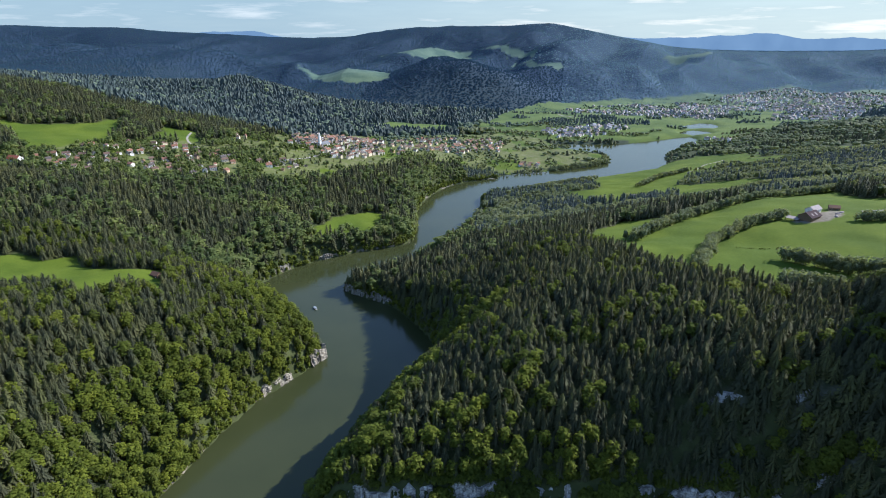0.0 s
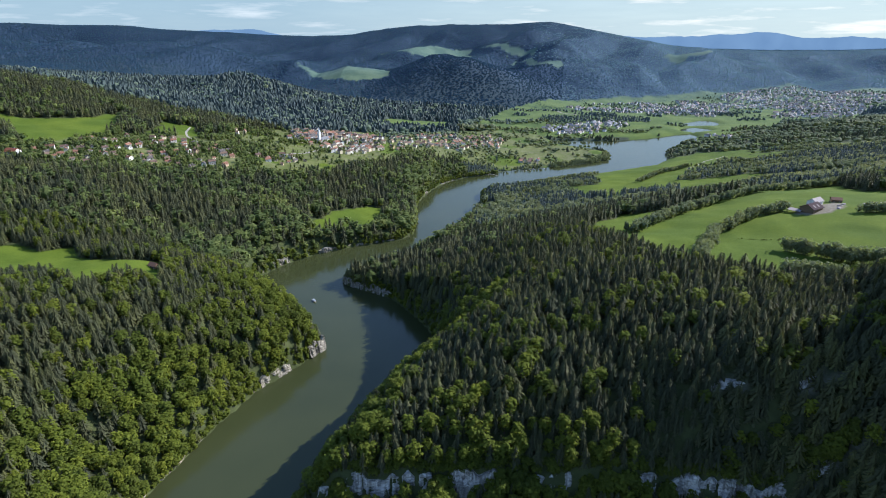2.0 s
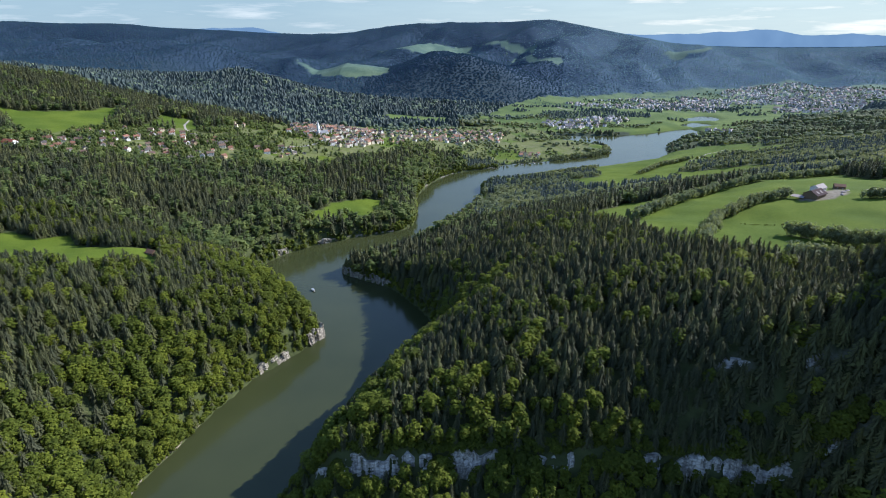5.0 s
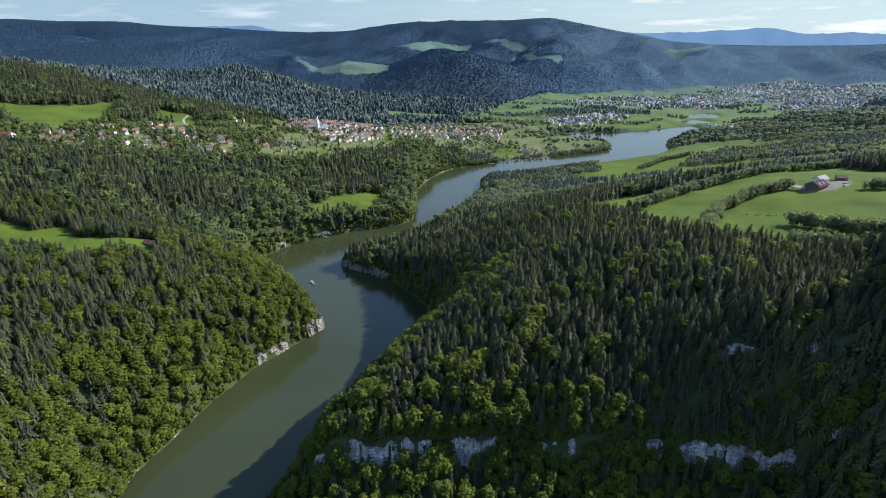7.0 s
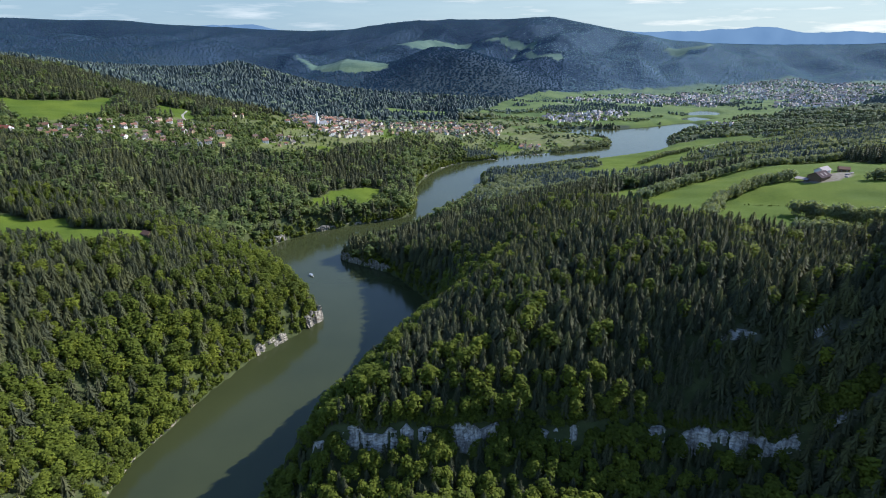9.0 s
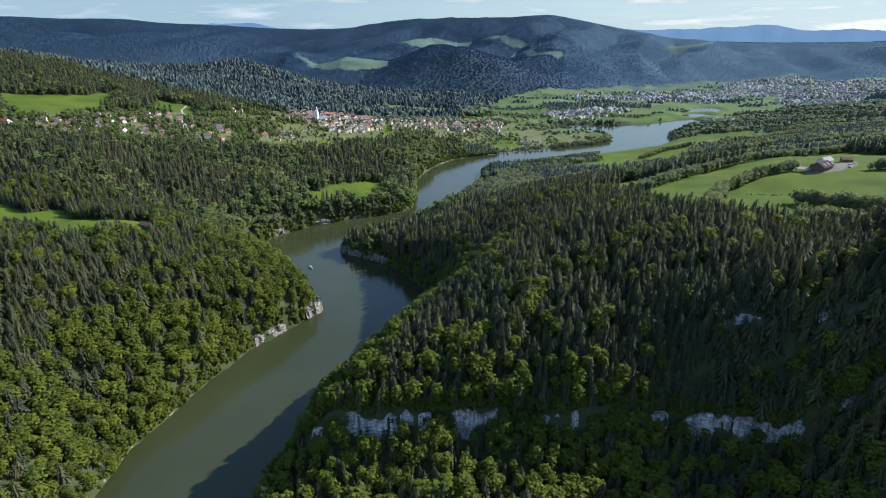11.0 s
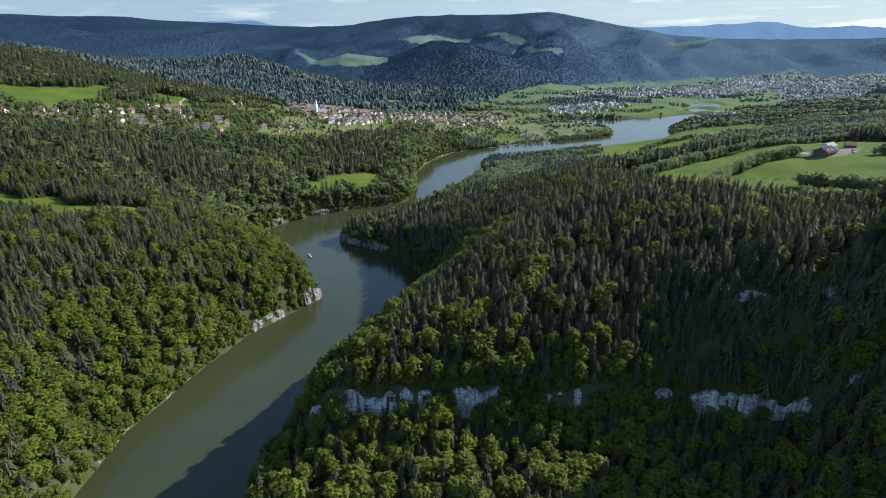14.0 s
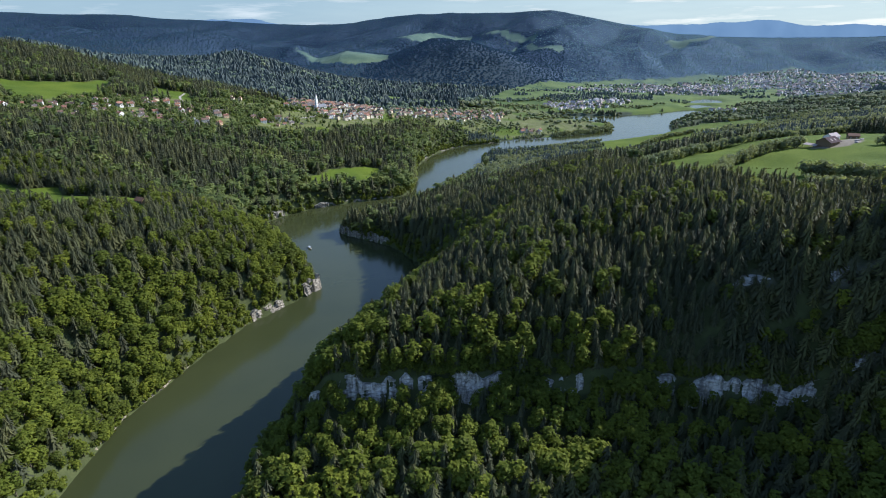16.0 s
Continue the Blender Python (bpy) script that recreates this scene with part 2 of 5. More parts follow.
LIMESTONE = stone_material("pale_limestone", (0.20, 0.19, 0.17), (0.54, 0.52, 0.48))
CREAM_ROCK = stone_material("cream_limestone", (0.14, 0.12, 0.095), (0.36, 0.33, 0.27))
SHINGLE = stone_material("shore_stones", (0.17, 0.145, 0.10), (0.31, 0.275, 0.21), False)
PLASTER = varied_material("house_plaster", [(0.78, 0.75, 0.68), (0.70, 0.60, 0.42), (0.80, 0.78, 0.74), (0.62, 0.44, 0.28), (0.74, 0.66, 0.52), (0.55, 0.52, 0.48)], 0.9)
TILES = varied_material("roof_tiles", [(0.20, 0.098, 0.064), (0.13, 0.084, 0.064), (0.25, 0.125, 0.082), (0.115, 0.098, 0.090), (0.17, 0.112, 0.082)], 0.85, 1.2)
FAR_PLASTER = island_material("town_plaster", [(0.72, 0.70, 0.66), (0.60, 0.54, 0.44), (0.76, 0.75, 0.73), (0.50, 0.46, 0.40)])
# Town roofs greyed and lightened in colour to imitate haze.
FAR_TILES = island_material("hazy_town_tiles", [(0.24, 0.18, 0.17), (0.20, 0.195, 0.21), (0.27, 0.215, 0.20), (0.24, 0.24, 0.26)])
WHITE = plain_material("white_paint", (0.78, 0.77, 0.74), 0.6)
RED_TILES = plain_material("red_tiles", (0.34, 0.10, 0.06), 0.8)
BROWN_TILES = plain_material("brown_tiles", (0.16, 0.085, 0.055), 0.85)
BARN_ROOF = plain_material("dark_barn_roof", (0.052, 0.034, 0.038), 0.9, 0.5, 0.0, 0.1)
PALE_ROOF = plain_material("pale_fibre_roof", (0.25, 0.215, 0.21), 0.8, 0.5)
TIMBER = plain_material("weathered_timber", (0.17, 0.115, 0.07), 0.85)
SLATE = plain_material("grey_slate", (0.14, 0.145, 0.16), 0.6)
TRACK = plain_material("gravel_track", (0.27, 0.25, 0.21), 0.95, 0.6)
METAL = plain_material("painted_metal", (0.45, 0.47, 0.48), 0.4, 2.0, 0.5)


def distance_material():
    """The farthest range: a glowing pale blue that stands in for haze."""
    n = Nodes("far_haze_glow")
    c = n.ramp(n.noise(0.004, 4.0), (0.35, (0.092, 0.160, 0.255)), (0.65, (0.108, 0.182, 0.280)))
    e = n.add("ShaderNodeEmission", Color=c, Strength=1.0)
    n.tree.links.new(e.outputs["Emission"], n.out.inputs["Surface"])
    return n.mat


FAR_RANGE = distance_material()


def glass_material():
    n = Nodes("window_glass")
    return n.principled((0.03, 0.035, 0.04), 0.08, None, 0.0, 0.6)


GLASS = glass_material()
# ---------------------------------------------------------------- landforms
# Plan in metres: x to the right of the first heading, y ahead, z above the lake.
LEFT_BANK = [(-250, -400), (-262, 120), (-268, 300), (-266, 380), (-242, 465), (-216, 540), (-186, 578), (-153, 630), (-185, 672),
             (-250, 730), (-308, 795), (-312, 832), (-297, 881), (-247, 943), (-156, 998), (-63, 1034), (-55, 1145), (-66, 1244), (-35, 1384), (33, 1494),
             (137, 1542), (190, 1587), (293, 1620), (510, 1714), (545, 1790), (531, 1880), (400, 1965), (390, 2060), (564, 2022), (720, 2064), (879, 2152), (960, 2190)]
RIGHT_BANK = [(-100, -400), (-120, 200), (-140, 313), (-120, 395), (-66, 479), (-27, 560), (-4, 622), (-20, 690), (-78, 776), (-128, 806),
              (-163, 828), (-150, 862), (-60, 900), (15, 1000), (58, 1120), (73, 1202), (95, 1265), (94, 1358), (170, 1410), (300, 1490), (525, 1600),
              (690, 1690), (736, 1852), (850, 1972), (965, 2110)]
LAKE = LEFT_BANK + RIGHT_BANK[::-1]
PONDS = [[(930, 2215), (1000, 2190), (1090, 2260), (1060, 2330), (960, 2300)], [(985, 2370), (1110, 2350), (1190, 2420), (1160, 2520), (1060, 2460)]]

# Spot heights of the bare ground, landform by landform; far crests are set to fit the camera's skyline.
NEAR_SPUR = [(-110, 300, 24), (-100, 320, 34), (-60, 314, 42), (-32, 311, 43), (25, 310, 43), (80, 312, 45), (150, 310, 47), (230, 302, 50),
             (-86, 324, 55), (-40, 323, 57), (20, 326, 55), (100, 325, 55), (180, 318, 50), (240, 313, 47),
             (-88, 338, 76), (-40, 337, 83), (20, 341, 85), (100, 339, 86), (140, 341, 88), (185, 340, 90), (240, 335, 88), (193, 352, 116), (236, 350, 122),
             (-74, 348, 86), (-55, 364, 97), (-39, 415, 92), (-108, 345, 38), (-98, 375, 42), (-88, 402, 44), (-72, 428, 50), (-50, 458, 56),
             (277, 312, 102), (282, 350, 149), (320, 335, 165), (0, 285, 33), (-60, 280, 26), (80, 280, 30), (160, 265, 30), (240, 258, 40),
             # first six: unseen high ground right of the view, added to shade the slope
             (390, 360, 200), (400, 325, 285), (440, 415, 308), (480, 375, 330), (380, 270, 250), (460, 150, 260), (0, 190, 6), (180, 140, 6)]
RIGHT_HILL = [(-15, 465, 84), (10, 400, 106), (48, 375, 112), (87, 426, 128), (51, 471, 122), (3, 526, 73), (-20, 560, 40), (36, 545, 90), (48, 532, 103), (110, 560, 128),
              # last spot here is unseen too, raised to shade the near slope
              (156, 399, 134), (205, 390, 145), (240, 378, 154), (175, 509, 156), (214, 527, 158), (276, 482, 155), (373, 440, 164), (480, 420, 200),
              (60, 680, 90), (120, 700, 116), (30, 760, 68), (-60, 830, 30), (-120, 836, 16), (40, 880, 46), (130, 850, 82)]
PLATEAU = [(203, 734, 124), (281, 833, 108), (254, 600, 146), (325, 520, 156), (430, 501, 158), (546, 656, 165), (351, 716, 136), (552, 855, 146), (511, 741, 159),
           (700, 640, 172), (900, 700, 185), (739, 993, 130), (600, 973, 118), (860, 1205, 108), (432, 1199, 48), (467, 1338, 34), (330, 1050, 70), (180, 1060, 40),
           (200, 1230, 22), (330, 1300, 26), (780, 1720, 20), (822, 1558, 42), (1106, 1940, 30), (1395, 1785, 62), (1200, 1400, 110), (1369, 2223, 22)]
LEFT_HILL = [(-300, 401, 30), (-305, 358, 35), (-256, 418, 10), (-320, 392, 42), (-345, 410, 78), (-353, 452, 90), (-371, 465, 116), (-460, 440, 140), (-600, 460, 160),
             (-354, 487, 106), (-283, 548, 84), (-254, 521, 44), (-215, 616, 46), (-323, 470, 74), (-340, 600, 102), (-376, 668, 102), (-470, 654, 108), (-560, 650, 113),
             (-700, 640, 125), (-300, 700, 70), (-440, 760, 92), (-260, 640, 66), (-172, 622, 24), (-215, 655, 46), (-250, 690, 52)]
VILLAGE_SHELF = [(-508, 817, 104), (-476, 864, 99), (-407, 907, 80), (-550, 847, 125), (-375, 975, 72), (-641, 852, 146), (-260, 1080, 44), (-126, 1143, 18), (-183, 1050, 28), (-350, 850, 40), (-800, 1010, 165), (-645, 1041, 148),
                 (-558, 1123, 130), (-452, 1216, 118), (-407, 1225, 105), (-300, 1250, 78), (-180, 1300, 52), (-266, 1418, 78), (-158, 1496, 66), (-90, 1420, 40), (-352, 1611, 90),
                 (-426, 1603, 95), (-628, 1406, 140), (-965, 1297, 180), (-860, 1482, 172), (-751, 1471, 160), (-7, 1668, 40), (123, 1847, 18), (75, 1594, 14)]
LEFT_WOODS = [(-1134, 1500, 250), (-1290, 1780, 252), (-1139, 1800, 228), (-906, 1700, 182), (-1167, 2600, 160), (-877, 2500, 190), (-732, 2400, 155), (-1091, 2300, 112),
              (-600, 1900, 110), (-400, 2000, 75), (-1500, 1200, 240), (-1100, 900, 200)]
VALLEY = [(-57, 2389, 15), (172, 2626, 15), (442, 2874, 20), (682, 3220, 20), (1120, 3311, 25), (1571, 3454, 25), (2138, 3561, 30), (2669, 3629, 40), (-168, 1992, 42),
          (-295, 2050, 60), (1122, 2310, 6), (1827, 2368, 34), (1886, 2874, 22), (-1012, 3300, 30), (-545, 2853, 47), (700, 2500, 22), (380, 2250, 10), (1000, 2800, 12)]
MOUNTAIN = [(-703, 2950, 60), (-652, 3700, 168), (-476, 3416, 122), (-497, 4200, 190), (-102, 4500, 235), (110, 4400, 222), (392, 4300, 222), (-261, 3200, 80), (-80, 3500, 214),
            (150, 3400, 204), (349, 3100, 88), (679, 3600, 124), (606, 3939, 185), (931, 3500, 115), (1270, 3600, 108), (1707, 3800, 95), (2485, 4200, 100), (3123, 4300, 95)]
RIDGES = [(-3478, 4750, 400), (-3247, 4762, 386), (-3012, 4775, 377), (-2772, 4788, 382), (-2533, 4800, 379), (-2342, 4812, 353), (-2058, 4831, 341), (-1750, 4850, 328), (-1538, 4895, 315), (-1277, 4950, 305), (-1011, 5017, 303), (-782, 5066, 308), (-640, 5089, 333), (-451, 5120, 361), (-213, 5164, 383), (78, 5200, 392), (369, 5200, 392), (612, 5200, 396), (782, 5200, 408), (927, 5200, 413), (1074, 5200, 391), (1248, 5200, 356), (1497, 5200, 311), (1697, 5200, 274), (1949, 5200, 228), (2298, 5200, 200), (2794, 5200, 191), (3287, 5200, 191), (3867, 5200, 200),
          (-1798, 3000, 180), (-2340, 3200, 200), (-952, 3500, 100), (-2613, 3700, 247), (-2934, 4150, 195), (-2328, 3700, 264), (-2614, 4150, 213), (-1975, 3700, 274), (-2218, 4150, 224), (-1696, 3700, 270), (-1904, 4150, 221), (-1418, 3700, 254), (-1592, 4150, 202), (-1176, 3700, 224), (-1320, 4150, 168), (-933, 3700, 187), (-1048, 4150, 127), (-700, 4250, 190), (-2500, 5500, 260), (-1200, 5500, 200), (0, 5650, 240)]
RIM = [(-3000, -1500, 150), (0, -1500, 120), (3000, -1500, 150), (-3200, 1000, 260), (3200, 1000, 220), (-4500, 3000, 300), (4800, 3500, 250), (-5000, 5600, 260), (5000, 5600, 200),
       (-250, 3850, 130), (350, 3850, 140), (1500, 4300, 205), (2100, 4400, 190), (1350, 3950, 90), (-700, 0, 120), (-450, 200, 110), (800, 200, 150), (1500, 900, 190), (2400, 1800, 150)]
SPOTS = np.array(NEAR_SPUR + RIGHT_HILL + PLATEAU + LEFT_HILL + VILLAGE_SHELF + LEFT_WOODS + VALLEY + MOUNTAIN + RIDGES + RIM, float)


CLIFF_STEP = [(-100, -93, -74, -52, -30, -8, 24, 44, 88, 106, 158, 188, 206, 232, 264), (336, 331, 332, 329, 331, 332, 333, 335, 331, 332, 329, 327, 325, 321, 320)]


def kernel(r2):
    return np.sqrt(r2 + 100.0)


def surface_weights():
    d2 = ((SPOTS[:, None, :2] - SPOTS[None, :, :2]) ** 2).sum(2)
    n = len(SPOTS)
    a = np.zeros((n + 1, n + 1))
    a[:n, :n] = -kernel(d2) + np.eye(n) * 3.0
    a[:n, n] = a[n, :n] = 1
    return np.linalg.solve(a, np.append(SPOTS[:, 2], 0))


WEIGHTS = surface_weights()


def value_noise(x, y, seed=0):
    """Smooth noise from 0 to 1 on the plan, one bump a unit."""
    xi, yi = np.floor(x), np.floor(y)
    fx, fy = x - xi, y - yi
    fx, fy = fx * fx * (3 - 2 * fx), fy * fy * (3 - 2 * fy)

    def h(a, b):
        s = np.sin(a * 127.1 + b * 311.7 + seed * 74.7) * 43758.5453
        return s - np.floor(s)
    return (h(xi, yi) * (1 - fx) + h(xi + 1, yi) * fx) * (1 - fy) + (h(xi, yi + 1) * (1 - fx) + h(xi + 1, yi + 1) * fx) * fy


def inside(x, y, poly):
    p = np.array(poly, float)
    res = np.zeros(np.shape(x), bool)
    for (ax, ay), (bx, by) in zip(p, np.roll(p, -1, 0)):
        if ay != by:
            res ^= ((ay > y) != (by > y)) & (x < (bx - ax) * (y - ay) / (by - ay) + ax)
    return res


def line_distance(x, y, line, closed=False):
    p = np.array(line, float)
    best = np.full(np.shape(x), 1e12)
    ends = np.roll(p, -1, 0) if closed else p[1:]
    for (ax, ay), (bx, by) in zip(p, ends):
        dx, dy = bx - ax, by - ay
        t = np.clip(((x - ax) * dx + (y - ay) * dy) / (dx * dx + dy * dy + 1e-9), 0, 1)
        best = np.minimum(best, (x - ax - t * dx) ** 2 + (y - ay - t * dy) ** 2)
    return np.sqrt(best)


def rounded(line, closed=False, times=2):
    """The polyline with its corners cut, so that banks bend like banks."""
    p = np.array(line, float)
    for _ in range(times):
        a, b = (p, np.roll(p, -1, 0)) if closed else (p[:-1], p[1:])
        q = np.empty((2 * len(a), 2))
        q[0::2], q[1::2] = a * 0.75 + b * 0.25, a * 0.25 + b * 0.75
        p = q if closed else np.vstack([p[:1], q, p[-1:]])
    return p


SHORE = rounded(LAKE, True, 1)
SHORES = [SHORE] + [rounded(p, True, 1) for p in PONDS]


def bank_distance(x, y):
    """Metres from the water's edge: plus on land, minus on the water."""
    best = np.full(np.shape(x), -1e9)
    land = np.full(np.shape(x), 1e9)
    for s in SHORES:
        d = line_distance(x, y, s, True)
        best = np.where(inside(x, y, s), np.maximum(best, d), best)
        land = np.minimum(land, d)
    wob = 5.0 * (value_noise(x / 17, y / 17, 3) - 0.5) + 2.4 * (value_noise(x / 6, y / 6, 4) - 0.5)
    return np.where(best > 0, -best, land) + wob


def height(x, y):
    x, y = np.asarray(x, float), np.asarray(y, float)
    shape, x, y = x.shape, x.ravel(), y.ravel()
    plan_y = y
    line = np.interp(x, CLIFF_STEP[0], CLIFF_STEP[1])      # the ground drops in one step at the cliff band
    dy = y - line
    dy = np.where((dy > -12) & (dy < 0), -12 + (dy + 12) / 6, np.where((dy >= 0) & (dy < 8), 4 + dy / 2, dy))
    y = np.where((x > -100) & (x < 264), line + dy, y)
    z = np.full(len(x), WEIGHTS[-1])
    for i in range(0, len(x), 20000):
        s = slice(i, i + 20000)
        d2 = (x[s, None] - SPOTS[None, :, 0]) ** 2 + (y[s, None] - SPOTS[None, :, 1]) ** 2
        z[s] -= kernel(d2) @ WEIGHTS[:-1]
    y = plan_y
    far = np.clip((y - 2600) / 1500, 0, 1)
    z += (value_noise(x / 60, y / 60, 1) - 0.5) * 5 + (value_noise(x / 23, y / 23, 2) - 0.5) * 2.2
    z += far * ((value_noise(x / 420, y / 420, 5) - 0.5) * 80 + (value_noise(x / 900, y / 900, 8) - 0.5) * 70 + (value_noise(x / 170, y / 170, 6) - 0.5) * 36) * np.clip((np.interp(x, [-3000, -1600, -750, 400], [4700, 4800, 4950, 5120]) - y) / 700, 0.02, 1)
    fold = (x * 0.85 - y * 0.38) / 430 + 0.9 * value_noise(x / 520, y / 520, 15)      # spurs and gullies down the mountain side
    z += far * 62 * (0.5 - np.abs(2 * (fold - np.floor(fold)) - 1)) * np.clip((np.interp(x, [-3000, -1600, -750, 400], [4700, 4800, 4950, 5120]) - y) / 600, 0, 1) * np.clip((y - 3000) / 500, 0, 1)
    z += 85 * np.exp(-((x - 70) / 330) ** 2 - ((y - 3150) / 260) ** 2)      # wooded spur behind the village
    z = np.maximum(z, 2.0)
    d = bank_distance(x, y)
    reach = np.where(y > 1450, 12.0, np.where((x < -100) & (y > 560) & (y < 720), 6.0, 8.0))
    reach = np.where((x > 150) & (y > 1400) & (y < 1800), 55.0, reach)
    z = np.where(d > 0, z * (1 - np.exp(-np.maximum(d, 0) / reach)) + 0.02 * np.minimum(np.maximum(d, 0), 10), np.maximum(-9, d * 0.6))
    return z.reshape(shape)

# ---------------------------------------------------------------- what covers the ground
MEADOWS = {
    "plateau": [(190, 715), (222, 635), (240, 570), (284, 538), (350, 512), (440, 492), (640, 500), (820, 600), (810, 790), (660, 850), (690, 960), (560, 960), (425, 895), (334, 850), (300, 880), (230, 800)],
    "lower": [(370, 1150), (440, 1150), (520, 1230), (640, 1430), (800, 1560), (950, 1650), (900, 1720), (800, 1760), (690, 1710), (560, 1640), (430, 1580), (400, 1400)],
    "strip": [(470, 1070), (700, 1110), (690, 1240), (520, 1210)],
    "upper_left": [(-1060, 1310), (-965, 1240), (-880, 1180), (-835, 1110), (-790, 1115), (-752, 1190), (-770, 1340), (-862, 1530), (-890, 1400), (-955, 1345)],
    "orchard": [(-700, 1340), (-600, 1370), (-640, 1510), (-730, 1480)],
    "hut": [(-640, 548), (-509, 546), (-462, 584), (-409, 572), (-338, 606), (-372, 690), (-430, 674), (-495, 706), (-600, 700), (-700, 670)],
    "bend": [(-250, 985), (-200, 996), (-108, 1076), (-135, 1168), (-214, 1106)],
    "cove": [(74, 1150), (105, 1165), (135, 1215), (110, 1232), (84, 1200)],
    "alp": [(-460, 4300), (230, 4460), (220, 4020), (-40, 3980), (-360, 4080)],
    "glade": [(-900, 3680), (-300, 3560), (-330, 3300), (-480, 3220), (-640, 3340)],
    "col": [(290, 4450), (653, 4300), (671, 4130), (418, 4320)],
    "col_low": [(508, 4200), (624, 3880), (720, 3600), (669, 3528), (540, 3900)],
    "nook": [(661, 3762), (740, 3703), (692, 3523), (632, 3571)],
    "behind_village": [(-330, 2060), (-60, 2130), (110, 2290), (0, 2400), (-200, 2310)],
    "terrace": [(1500, 4250), (1900, 4300), (1800, 4100)],
    "saddle": [(-1750, 3900), (-1500, 3950), (-1560, 3760), (-1720, 3740)],
}
VILLAGE = [(-870, 1010), (-700, 975), (-560, 1040), (-440, 1125), (-370, 1165), (-280, 1260), (-225, 1350), (-130, 1460), (-40, 1600), (30, 1625), (75, 1596), (190, 1600), (290, 1640), (510, 1730),
           (530, 1830), (380, 1950), (380, 2100), (200, 2200), (-50, 2050), (-250, 1850), (-430, 1730), (-560, 1560), (-600, 1380), (-700, 1320), (-790, 1240)]
VALE = [(120, 2250), (164, 2460), (300, 2680), (467, 2880), (700, 3060), (1100, 3230), (1571, 3400), (2200, 3500), (2800, 3540), (2800, 3000), (2000, 2650), (1700, 2330), (1300, 2230), (1040, 2030), (980, 1900),
        (860, 1960), (700, 2050), (400, 2080)]
FARMYARD = [(480, 722), (496, 714), (520, 716), (548, 732), (560, 748), (548, 756), (520, 750), (490, 742)]
QUARRY = [(-620, 2790), (-480, 2800), (-490, 2900), (-610, 2900)]
NEAR_CLIFFS = [[(-98, 336), (-93, 331), (-84, 331)], [(-74, 332), (-52, 329), (-30, 331), (-8, 332)], [(4, 334), (24, 333), (44, 335)], [(72, 334), (88, 331), (106, 332)], [(148, 330), (158, 329), (166, 331)], [(172, 329), (188, 327), (206, 325)], [(206, 324), (232, 321), (262, 320)]]

LAKE_CLIFFS = [[(-212, 546), (-196, 568), (-186, 582)], [(-166, 606), (-157, 622), (-152, 632), (-158, 640)], [(-300, 876), (-294, 886), (-272, 914)], [(-228, 955), (-206, 968)], [(-162, 840), (-163, 828), (-128, 806), (-78, 776)]]
OUTCROPS = [[(208, 362), (220, 364), (234, 360)], [(266, 350), (280, 352), (294, 347)], [(266, 310), (292, 312)]]


def open_ground(x, y):
    """1 where it is meadow, 0 in the woods; edges wander."""
    far = np.clip((y - 2600) / 1200, 0, 1)
    wx = x + (value_noise(x / 30, y / 30, 11) - 0.5) * 26 + far * (value_noise(x / 110, y / 110, 13) - 0.5) * 130
    wy = y + (value_noise(x / 30, y / 30, 12) - 0.5) * 26 + far * (value_noise(x / 110, y / 110, 14) - 0.5) * 160
    res = np.zeros(np.shape(x), bool)
    for poly in MEADOWS.values():
        res |= inside(wx, wy, poly)
    res |= (x > 300) & (y > 980) & (y < 1950) & (value_noise(x / 150, y / 55, 36) > 0.62)
    return res | inside(wx, wy, VILLAGE) | inside(wx, wy, VALE)


def steps(stops):
    """Grid lines whose spacing changes from stop to stop: (from, to, spacing at from, spacing at to)."""
    v = [stops[0][0]]
    for a, b, sa, sb in stops:
        while v[-1] < b - 1e-6:
            f = (v[-1] - a) / (b - a)
            v.append(min(b, v[-1] + sa + (sb - sa) * f))
    return np.array(v)


def raw_mesh(name, verts, faces, materials, index=None, tone=None, smooth=False):
    """A mesh from numpy arrays: vertices, triangles or quads of one kind, a material and a tone for each."""
    me = bpy.data.meshes.new(name)
    k = faces.shape[1]
    me.vertices.add(len(verts))
    me.vertices.foreach_set("co", np.ascontiguousarray(verts, np.float32).ravel())
    me.loops.add(faces.size)
    me.loops.foreach_set("vertex_index", np.ascontiguousarray(faces, np.int32).ravel())
    me.polygons.add(len(faces))
    me.polygons.foreach_set("loop_start", np.arange(0, faces.size, k, dtype=np.int32))
    for m in materials:
        me.materials.append(m)
    if index is not None:
        me.polygons.foreach_set("material_index", np.ascontiguousarray(index, np.int32))
    me.update(calc_edges=True)
    me.polygons.foreach_set("use_smooth", np.full(len(faces), smooth))
    if tone is not None:
        me.attributes.new("tone", "FLOAT", "POINT").data.foreach_set("value", np.ascontiguousarray(tone, np.float32))
    return me


GRID = []


def ground_level(x, y):
    """The height of the ground sheet itself, which is coarse in the distance."""
    xs, ys, gz = GRID
    i, j = np.clip(np.searchsorted(xs, x) - 1, 0, len(xs) - 2), np.clip(np.searchsorted(ys, y) - 1, 0, len(ys) - 2)
    u, w = (x - xs[i]) / (xs[i + 1] - xs[i]), (y - ys[j]) / (ys[j + 1] - ys[j])
    sheet = (gz[j, i] * (1 - u) + gz[j, i + 1] * u) * (1 - w) + (gz[j + 1, i] * (1 - u) + gz[j + 1, i + 1] * u) * w
    return np.where(y > 1060, sheet, height(x, y))


